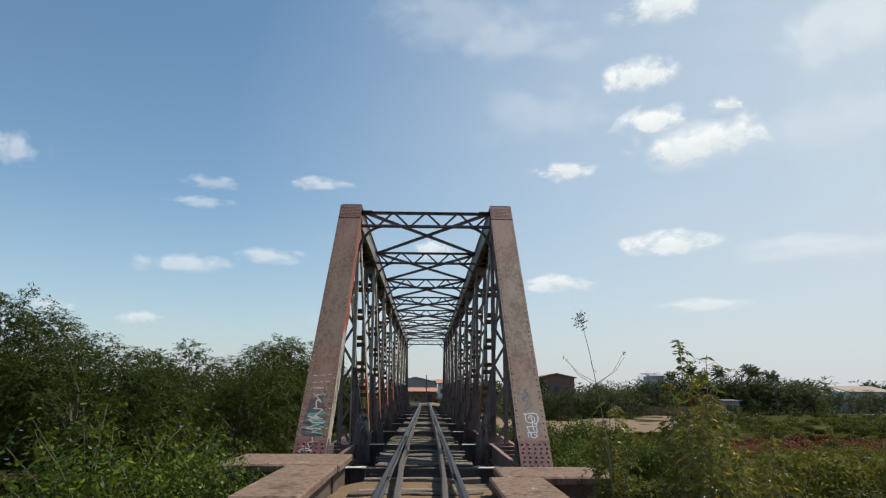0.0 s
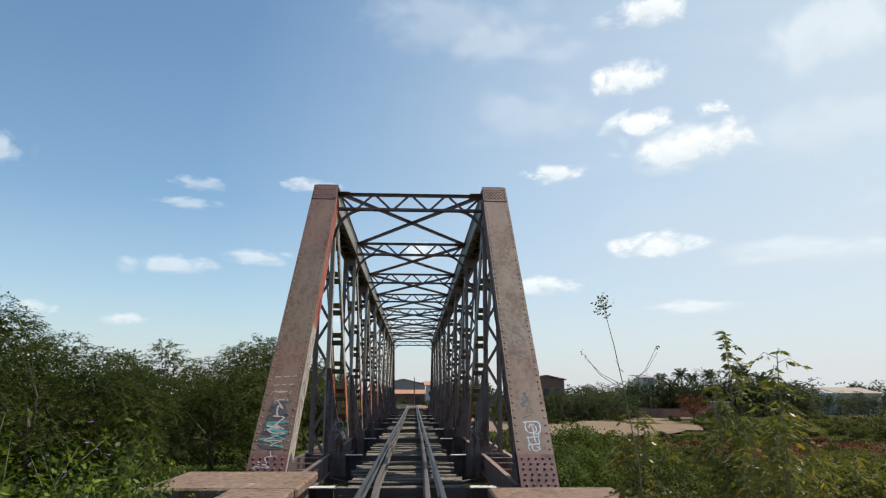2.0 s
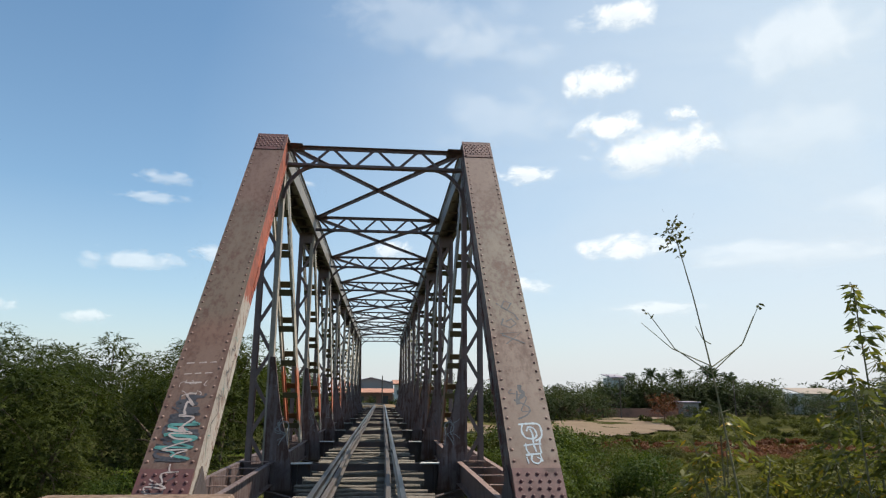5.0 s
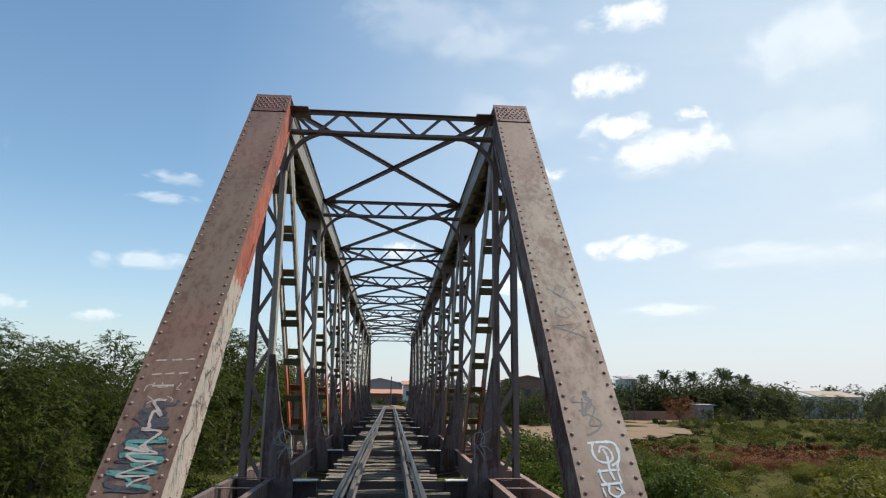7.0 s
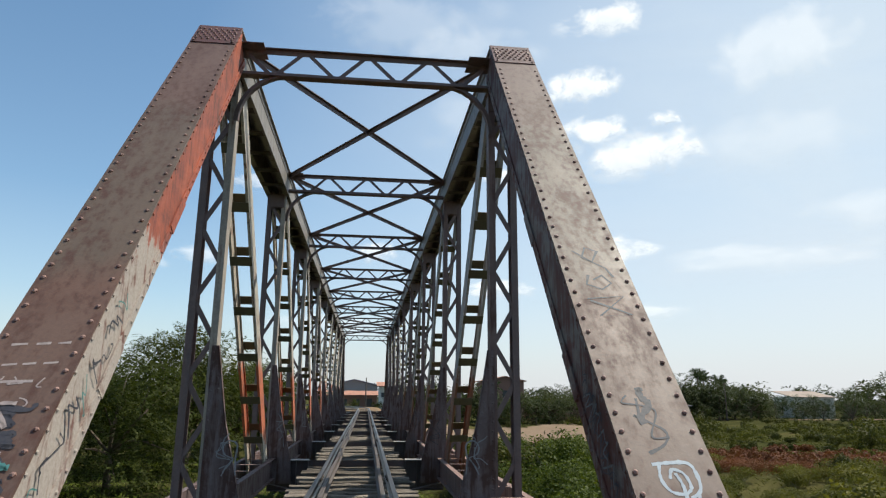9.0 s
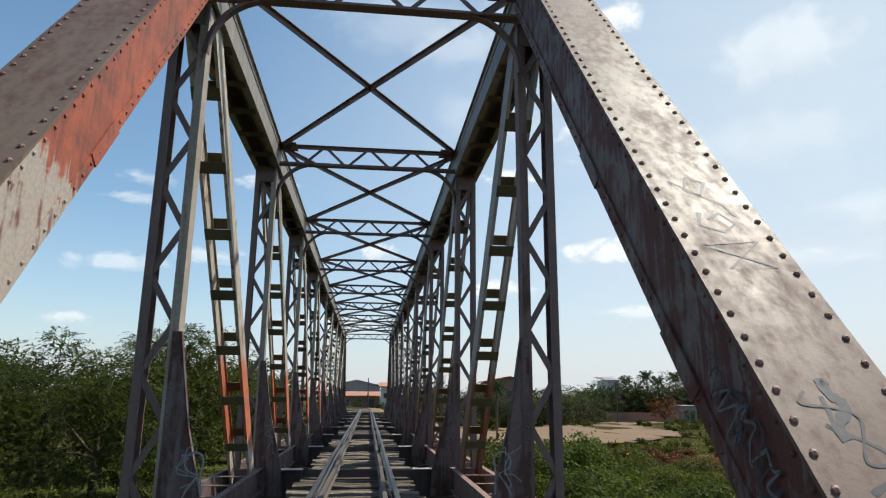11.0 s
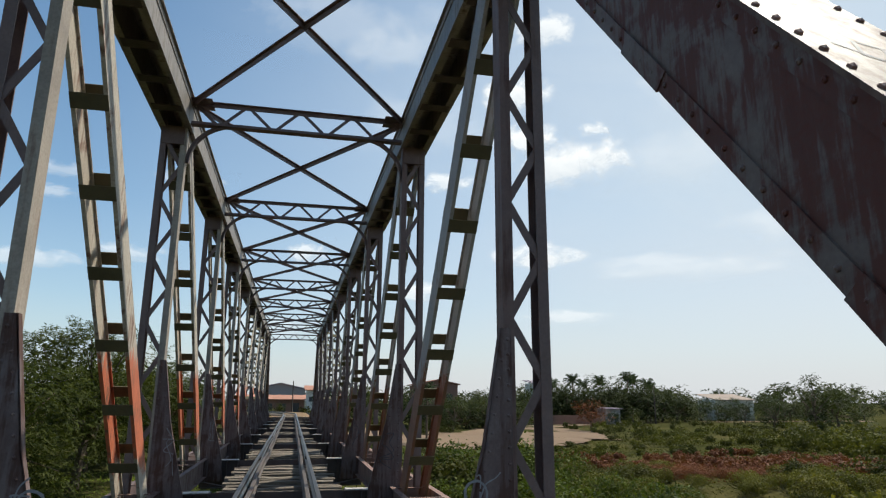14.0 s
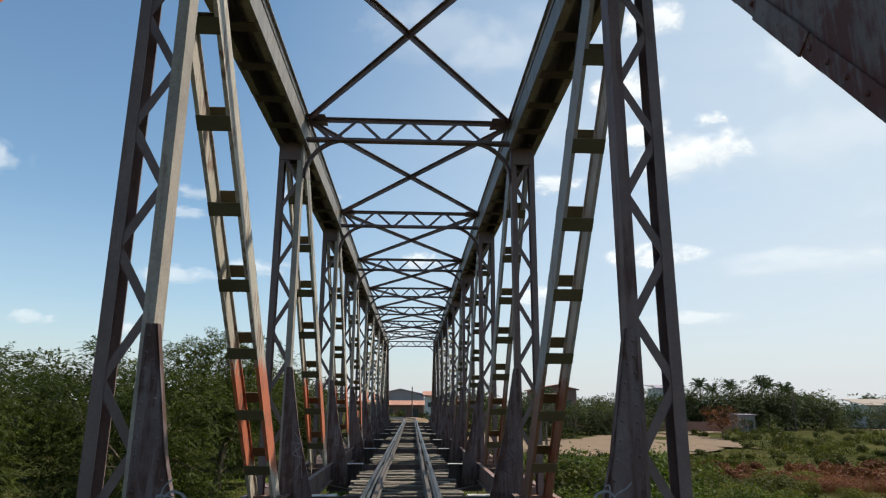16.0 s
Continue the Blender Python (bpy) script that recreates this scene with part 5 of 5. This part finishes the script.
def pole(x, y, h, label):
    z = ground_height(x, y)
    ob = thing("utility_pole", label, "utility pole", "utility poles", at=(x, y, z))
    bm = bmesh.new()
    tube(bm, [(0, 0, -0.3), (0, 0, h)], [0.13, 0.09], 8)
    part("pole", bm, CONCRETE_DARK, ob)
    if x > 5:
        part("crossarm", shape(box, -0.45, 0.45, -0.05, 0.05, h - 0.4, h - 0.32), CONCRETE_DARK, ob)


pole(0.17, 136, 5.9, "dark wooden utility pole by the far sheds")
pole(47, 132, 7.5, "thin utility pole beyond the scrub")
pole(75, 140, 8.0, "thin utility pole beyond the scrub")


# ---- clouds ----
def cloud_material():
    m, t, p, out = nodes_of("cloud_white")
    t.nodes.remove(p)
    tc = t.nodes.new("ShaderNodeTexCoord")
    o = t.nodes.new("ShaderNodeObjectInfo")
    sh = t.nodes.new("ShaderNodeVectorMath")
    sh.operation = "MULTIPLY_ADD"
    t.links.new(tc.outputs["Object"], sh.inputs[0])
    sh.inputs[1].default_value = (1.7, 0.9, 1)
    comb = t.nodes.new("ShaderNodeCombineXYZ")
    t.links.new(maths(t, "MULTIPLY", o.outputs["Random"], 60.0), comb.inputs[2])
    t.links.new(comb.outputs[0], sh.inputs[2])
    n = noise_node(t, sh.outputs[0], 1.5, 7, 0.58, 0.25)
    big = noise_node(t, sh.outputs[0], 0.8, 2, 0.5)
    g = t.nodes.new("ShaderNodeTexGradient")
    g.gradient_type = "SPHERICAL"
    t.links.new(tc.outputs["Object"], g.inputs[0])
    dens = maths(t, "ADD", g.outputs[1], maths(t, "MULTIPLY", maths(t, "SUBTRACT", n, 0.5), 1.5))
    dens = maths(t, "ADD", dens, maths(t, "MULTIPLY", maths(t, "SUBTRACT", big, 0.5), 0.8))
    edge = maths(t, "MULTIPLY", step(t, dens, 0.3, 0.72), step(t, g.outputs[1], 0.0, 0.3))
    sep = t.nodes.new("ShaderNodeSeparateXYZ")
    t.links.new(tc.outputs["Object"], sep.inputs[0])
    shade = maths(t, "ADD", maths(t, "MULTIPLY", sep.outputs[1], 0.6), n)
    em = t.nodes.new("ShaderNodeEmission")
    t.links.new(ramp(t, shade, [(0.2, (0.74, 0.79, 0.85)), (0.65, (0.97, 0.98, 1.0))]), em.inputs[0])
    em.inputs[1].default_value = 0.97
    tr = t.nodes.new("ShaderNodeBsdfTransparent")
    ms = t.nodes.new("ShaderNodeMixShader")
    t.links.new(maths(t, "MULTIPLY", edge, o.outputs["Alpha"]), ms.inputs[0])
    t.links.new(tr.outputs[0], ms.inputs[1])
    t.links.new(em.outputs[0], ms.inputs[2])
    t.links.new(ms.outputs[0], out.inputs[0])
    return m


CLOUD = cloud_material()
cl = bmesh.new()
for a, b in ((-1, -1),):
    v = [cl.verts.new((x, y, 0)) for x, y in ((-1, -1), (1, -1), (1, 1), (-1, 1))]
    cl.faces.new(v)
cloud_me = mesh_of("cloud", cl, CLOUD)
CLOUDS = [(23.2, 20.4, 11, 4.2, 1), (27.2, 20.8, 7, 3.6, 1), (20.2, 22.5, 8, 3.4, 1), (19.9, 26.5, 7.0, 3.6, 1), (21.3, 12.4, 9.5, 2.8, 1), (26.9, 23.1, 3, 1.5, 0.8), (-34.0, 17.6, 5, 2.8, 0.45),
          (-20.7, 10.4, 8.5, 2.3, 0.5), (-13.9, 11.4, 6.5, 1.8, 0.5), (-9.5, 17.9, 6, 1.6, 0.5), (-19.2, 17.3, 5, 1.3, 0.35), (-23.6, 5.7, 4.2, 1.5, 0.5), (22.8, 31.6, 9, 3.4, 0.9),
          (12.9, 19.0, 6.5, 1.9, 0.8), (11.6, 9.4, 7.5, 2.0, 0.8), (-29.8, 6.3, 3.6, 1.5, 0.4), (23.4, 7.1, 9, 1.8, 0.5), (0.5, 12.6, 4, 2.2, 0.7), (36, 27, 12, 7, 0.4), (3, 32, 18, 7, 0.22),
          (12, 24, 16, 6, 0.2), (33, 11, 18, 3, 0.35), (-4, 6, 16, 2.5, 0.3), (-20, 15.6, 6, 1.2, 0.4), (44, 14, 16, 4, 0.3), (9, 30, 14, 5, 0.22), (34, 20, 16, 5, 0.2)]
for az, el, w, h, alpha in CLOUDS:
    d = Vector((math.sin(radians(az)) * math.cos(radians(el)), math.cos(radians(az)) * math.cos(radians(el)), math.sin(radians(el))))
    ob = new("cloud", cloud_me)
    ob.matrix_world = look(d * 3600, (0, 0, 0)) @ Matrix.Diagonal((3600 * radians(w) / 2 * 1.25, 3600 * radians(h) / 2 * 1.25, 1, 1))
    ob.color = (1, 1, 1, alpha)
    tagged(ob, "small white fair-weather cloud in the blue sky", "cloud", "clouds", "structure")


# horizon haze painted as pale emission that fades out with height
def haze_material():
    m, t, p, out = nodes_of("horizon_haze_glow")
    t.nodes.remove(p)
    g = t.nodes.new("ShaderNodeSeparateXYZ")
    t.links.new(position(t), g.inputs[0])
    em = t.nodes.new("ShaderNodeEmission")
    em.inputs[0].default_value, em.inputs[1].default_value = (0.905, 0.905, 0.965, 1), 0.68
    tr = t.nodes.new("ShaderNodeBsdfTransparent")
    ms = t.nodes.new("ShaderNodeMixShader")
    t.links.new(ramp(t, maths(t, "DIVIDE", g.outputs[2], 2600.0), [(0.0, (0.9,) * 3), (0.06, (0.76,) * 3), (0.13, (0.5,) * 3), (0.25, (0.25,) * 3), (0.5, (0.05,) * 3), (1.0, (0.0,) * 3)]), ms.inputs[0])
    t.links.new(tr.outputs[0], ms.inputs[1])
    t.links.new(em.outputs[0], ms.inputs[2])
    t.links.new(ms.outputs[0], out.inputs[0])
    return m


def veil_material():
    """Thin high cloud, thickest in one quarter of the sky, thinning out smoothly round it."""
    m, t, p, out = nodes_of("thin_high_cloud")
    t.nodes.remove(p)
    sub_ = t.nodes.new("ShaderNodeVectorMath")
    sub_.operation = "DISTANCE"
    pos = position(t)
    t.links.new(pos, sub_.inputs[0])
    sub_.inputs[1].default_value = (2800, 3100, 1500)
    g = t.nodes.new("ShaderNodeSeparateXYZ")
    t.links.new(pos, g.inputs[0])
    n = noise_node(t, position(t, (0.0006, 0.0006, 0.0016)), 1.3, 5, 0.55, 0.6)
    near = ramp(t, maths(t, "DIVIDE", sub_.outputs["Value"], 4200.0), [(0.15, (0.78,) * 3), (0.5, (0.5,) * 3), (0.72, (0.26,) * 3), (0.9, (0.08,) * 3), (1.0, (0.0,) * 3)])
    a = maths(t, "MULTIPLY", near, maths(t, "ADD", maths(t, "MULTIPLY", n, 0.5), 0.75))
    a = maths(t, "MULTIPLY", a, step(t, maths(t, "SUBTRACT", 1.0, maths(t, "DIVIDE", g.outputs[2], 4200.0)), 0.02, 0.22))
    em = t.nodes.new("ShaderNodeEmission")
    t.links.new(ramp(t, maths(t, "DIVIDE", g.outputs[2], 4200.0), [(0.0, (0.86, 0.868, 0.92)), (0.12, (0.85, 0.88, 0.945)), (0.3, (0.8, 0.885, 0.98))]), em.inputs[0])
    em.inputs[1].default_value = 0.79
    tr = t.nodes.new("ShaderNodeBsdfTransparent")
    ms = t.nodes.new("ShaderNodeMixShader")
    t.links.new(a, ms.inputs[0])
    t.links.new(tr.outputs[0], ms.inputs[1])
    t.links.new(em.outputs[0], ms.inputs[2])
    t.links.new(ms.outputs[0], out.inputs[0])
    return m


vl = bmesh.new()
cols = []
for i in range(73):
    a = radians(-50 + i * 2.5)
    cols.append([vl.verts.new((4200 * math.sin(a), 4200 * math.cos(a), z)) for z in (-80, 1400, 2800, 4200)])
for a, b in zip(cols, cols[1:]):
    for k in range(3):
        vl.faces.new((a[k], b[k], b[k + 1], a[k + 1]))
tagged(part("high_cloud_backdrop", vl, veil_material(), None), "thin pale veil of high cloud", "cloud", kind="structure")

# added all-round ring that carries the glowing haze
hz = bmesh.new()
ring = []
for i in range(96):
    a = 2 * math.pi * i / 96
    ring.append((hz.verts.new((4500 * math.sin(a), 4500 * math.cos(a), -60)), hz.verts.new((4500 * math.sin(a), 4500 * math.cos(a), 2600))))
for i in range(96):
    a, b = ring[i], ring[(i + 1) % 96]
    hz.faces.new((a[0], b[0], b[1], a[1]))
tagged(part("backdrop", hz, haze_material(), None), "pale bluish haze painted on a glowing ring low over the horizon", "haze", kind="structure")


# ---- graffiti ----
def curl(seed, n, w, h):
    """A loose looping stroke inside w by h."""
    g = random.Random(seed)
    return soften([(g.uniform(-w / 2, w / 2), h * (i + g.uniform(-0.9, 1.2)) / n) for i in range(n)])


def soften(pts):
    """A smooth line through the points."""
    out, n = [], len(pts)
    for i in range(len(pts) - 1):
        p0, p1, p2, p3 = pts[max(i - 1, 0)], pts[i], pts[i + 1], pts[min(i + 2, n - 1)]
        for k in range(6):
            t = k / 6
            out.append(tuple(0.5 * (2 * b + (c - a) * t + (2 * a - 5 * b + 4 * c - d) * t * t + (3 * b - a - 3 * c + d) * t ** 3) for a, b, c, d in zip(p0, p1, p2, p3)))
    return out


def stroke(pts, half, to_world, lift, n):
    """A flat painted line on a plate."""
    bm = bmesh.new()
    prev = None
    for i, (u, v) in enumerate(pts):
        a, b = Vector(pts[max(i - 1, 0)]), Vector(pts[min(i + 1, len(pts) - 1)])
        d = b - a
        d = d.normalized() if d.length > 1e-6 else Vector((1, 0))
        w = half * (0.7 + 0.5 * noise.noise((u * 9, v * 9, i)))
        row = [bm.verts.new(to_world(u - d.y * s * w, v + d.x * s * w) + n * lift) for s in (1, -1)]
        if prev:
            bm.faces.new((prev[0], prev[1], row[1], row[0]))
        prev = row
    return bm


def on_cover(side):
    return lambda u, v: FOOT + UP * v + X * (side * CX + u)


def on_bracket(side, y):
    return lambda u, v: Vector((side * (1.66 + u), y - 0.125, 0.2 + v))


def tag(pts, half, material, place_fn, lift, n, name, label, dy=(0, 0)):
    ob = part(name, stroke([(u + dy[0], v + dy[1]) for u, v in pts], half, place_fn, lift, n), material, None)
    tagged(ob, label, "graffiti", "graffiti on the bridge", "structure")


LFT, RGT = on_cover(-1), on_cover(1)
for i, (v, w, h, m) in enumerate(((0.92, 0.42, 0.35, SPRAY_BLACK), (1.05, 0.42, 0.5, SPRAY_BLACK), (1.35, 0.36, 0.5, SPRAY_BLACK), (1.45, 0.32, 0.45, SPRAY_BLACK), (1.2, 0.4, 0.6, SPRAY_BLACK), (1.55, 0.36, 0.35, SPRAY_BLACK),
                                  (1.0, 0.44, 0.75, SPRAY_BLACK), (1.25, 0.44, 0.6, SPRAY_BLACK), (0.9, 0.46, 0.5, SPRAY_BLACK), (1.1, 0.46, 0.5, SPRAY_BLACK), (0.95, 0.46, 0.3, SPRAY_TEAL), (1.2, 0.46, 0.3, SPRAY_TEAL), (0.95, 0.36, 0.5, SPRAY_PINK), (1.3, 0.3, 0.6, SPRAY_PINK), (0.15, 0.36, 0.5, SPRAY_PINK))):
    tag(curl(100 + i, 11, w, h), 0.014 + 0.006 * (i % 3), m, LFT, 0.0115 + 0.0006 * i, OUT, "graffiti", "tangled spray-paint scrawl on the rusty end post", (0, v))
for i, (u, v, w) in enumerate(((-0.13, 2.36, 0.1), (0.02, 2.37, 0.09), (0.15, 2.38, 0.08), (-0.12, 2.18, 0.09), (0.0, 2.19, 0.08), (0.13, 2.2, 0.09), (-0.02, 2.04, 0.2))):
    tag([(-w / 2, 0), (w / 2, 0.01)], 0.013, SPRAY_PINK, LFT, 0.0115, OUT, "chalk_mark", "faded pale paint mark on the end post", (u, v))
for i, (v, w, h, m, half) in enumerate(((1.55, 0.2, 0.5, SPRAY_BLACK, 0.016), (1.75, 0.12, 0.35, SPRAY_BLACK, 0.035), (1.6, 0.34, 0.45, SPRAY_BLACK, 0.01))):
    tag(curl(200 + i, 6, w, h), half, m, RGT, 0.0115 + 0.0006 * i, OUT, "graffiti", "smudged dark spray paint on the end post", (-0.02, v))
# looping mark higher on the post
tag([(-0.15, 0.95), (0.0, 0.8), (0.08, 0.95), (-0.02, 1.0), (-0.08, 0.86), (0.1, 0.72), (0.14, 0.6)], 0.017, SPRAY_BLACK, RGT, 0.0115, OUT, "graffiti", "thin dark spray-paint mark on the end post", (0, 2.65))
tag([(-0.08, 0.62), (-0.12, 0.5), (0.0, 0.44), (0.1, 0.52), (0.04, 0.62), (-0.05, 0.56)], 0.017, SPRAY_BLACK, RGT, 0.012, OUT, "graffiti", "thin dark spray-paint mark on the end post", (0, 2.65))
tag([(-0.16, 0.32), (0.16, 0.36), (-0.1, 0.12), (0.17, 0.14), (-0.14, 0.3)], 0.017, SPRAY_BLACK, RGT, 0.0125, OUT, "graffiti", "thin dark spray-paint mark on the end post", (0, 2.65))
# white tag low on the post: a boxed loop over crossed strokes
for i, (pts, half) in enumerate((([(-0.19, 0.66), (-0.02, 0.68), (0.16, 0.67), (0.2, 0.52), (0.17, 0.36), (0.05, 0.27)], 0.022), ([(-0.12, 0.67), (-0.15, 0.5), (-0.1, 0.36), (0.02, 0.33), (0.1, 0.4), (0.08, 0.55), (-0.02, 0.6), (-0.07, 0.48)], 0.02),
                                 ([(0.0, 0.56), (0.03, 0.42), (0.02, 0.2), (0.05, 0.02)], 0.02), ([(-0.16, 0.17), (0.0, 0.2), (0.17, 0.21)], 0.02), ([(0.15, 0.34), (0.12, 0.16), (0.13, -0.02)], 0.017),
                                 ([(-0.12, 0.22), (-0.12, 0.08), (-0.08, -0.02)], 0.017), ([(-0.15, -0.04), (-0.02, -0.02), (0.14, 0.0)], 0.02), ([(-0.04, -0.02), (-0.06, -0.16), (0.03, -0.22), (0.1, -0.14), (0.03, -0.08)], 0.017),
                                 ([(0.1, -0.02), (0.12, -0.2)], 0.015), ([(-0.14, -0.08), (-0.12, -0.24)], 0.015))):
    tag(soften([(u * 0.7, v * 0.62) for u, v in pts]), half * 0.8, SPRAY_WHITE, RGT, 0.0115 + 0.0005 * i, OUT, "graffiti", "pale blue-white spray-paint tag on the end post", (0.01, 1.02))
# scrawls on the sloping sides of the end posts
def on_side(side):
    return lambda u, v: FOOT + UP * v + X * (side * (CX - 0.278)) + OUT * (-0.27 + u)


for i in range(9):
    tag(curl(400 + i, 5, 0.24, 0.24), 0.009 + 0.004 * (i % 2), SPRAY_BLACK if i % 4 else SPRAY_TEAL, on_side(-1), 0.001 + 0.0005 * i, X, "graffiti", "dark lettering-like scrawl on the pale flaking side of the end post", (0, 1.2 + 0.22 * i))
for i in range(14):
    tag(curl(440 + i, 7, 0.24, 0.25), 0.0055 + 0.002 * (i % 3), (SPRAY_BLACK, SPRAY_BLACK, SPRAY_DIM)[i % 3], on_side(1), 0.001 + 0.0005 * i, -X, "graffiti", "tangled dark and pale scrawl on the blotched side of the end post", (0, 1.3 + 0.07 * i))
# faint loops between the scrawl and the chalk marks
for i, (u, v) in enumerate(((-0.13, 1.98), (-0.02, 2.0), (0.1, 1.97), (-0.1, 1.82), (0.06, 1.84))):
    tag(curl(470 + i, 4, 0.1, 0.12), 0.007, SPRAY_PINK, LFT, 0.0125, OUT, "chalk_mark", "faded pale paint mark on the end post", (u, v))
for i in range(6):
    tag(curl(480 + i, 6, 0.4, 0.3), 0.012, SPRAY_PINK if i % 2 else SPRAY_BLACK, LFT, 0.026 + 0.0006 * i, OUT, "graffiti", "tangled spray-paint scrawl over the riveted splice plate", (0, 0.2 + 0.08 * i))
# marks on the bracket plates
BACK = Vector((0, -1, 0))
for k in range(3):
    yk = FIRST + k * PANEL
    for side, mm in ((-1, SPRAY_FAINT), (1, SPRAY_FAINT if k == 0 else SPRAY_BLACK)):
        for i in range(2):
            tag(curl(300 + 10 * k + i + side, 6, 0.24, 0.55), 0.008, mm, on_bracket(side, yk), 0.002 + 0.0006 * i, BACK, "graffiti", "faint scrawl on the grey bracket plate", (0.02, 0.02 + 0.1 * i))
for side, mirror in ((-1, -1), (1, 1)):
    for i, pts in enumerate(([(-0.1, -0.1), (-0.09, 0.1), (-0.1, 0.28), (0.0, 0.33), (0.07, 0.26), (0.05, 0.16), (-0.08, 0.1)], [(-0.06, 0.1), (0.02, 0.0), (0.08, -0.12)])):
        tag(soften([(u * mirror * side, v) for u, v in pts]), 0.013, SPRAY_FAINT, on_bracket(side, FIRST), 0.0035 + 0.0005 * i, BACK, "graffiti", "pale looped spray mark on the grey bracket plate", (-0.06, 0.12))
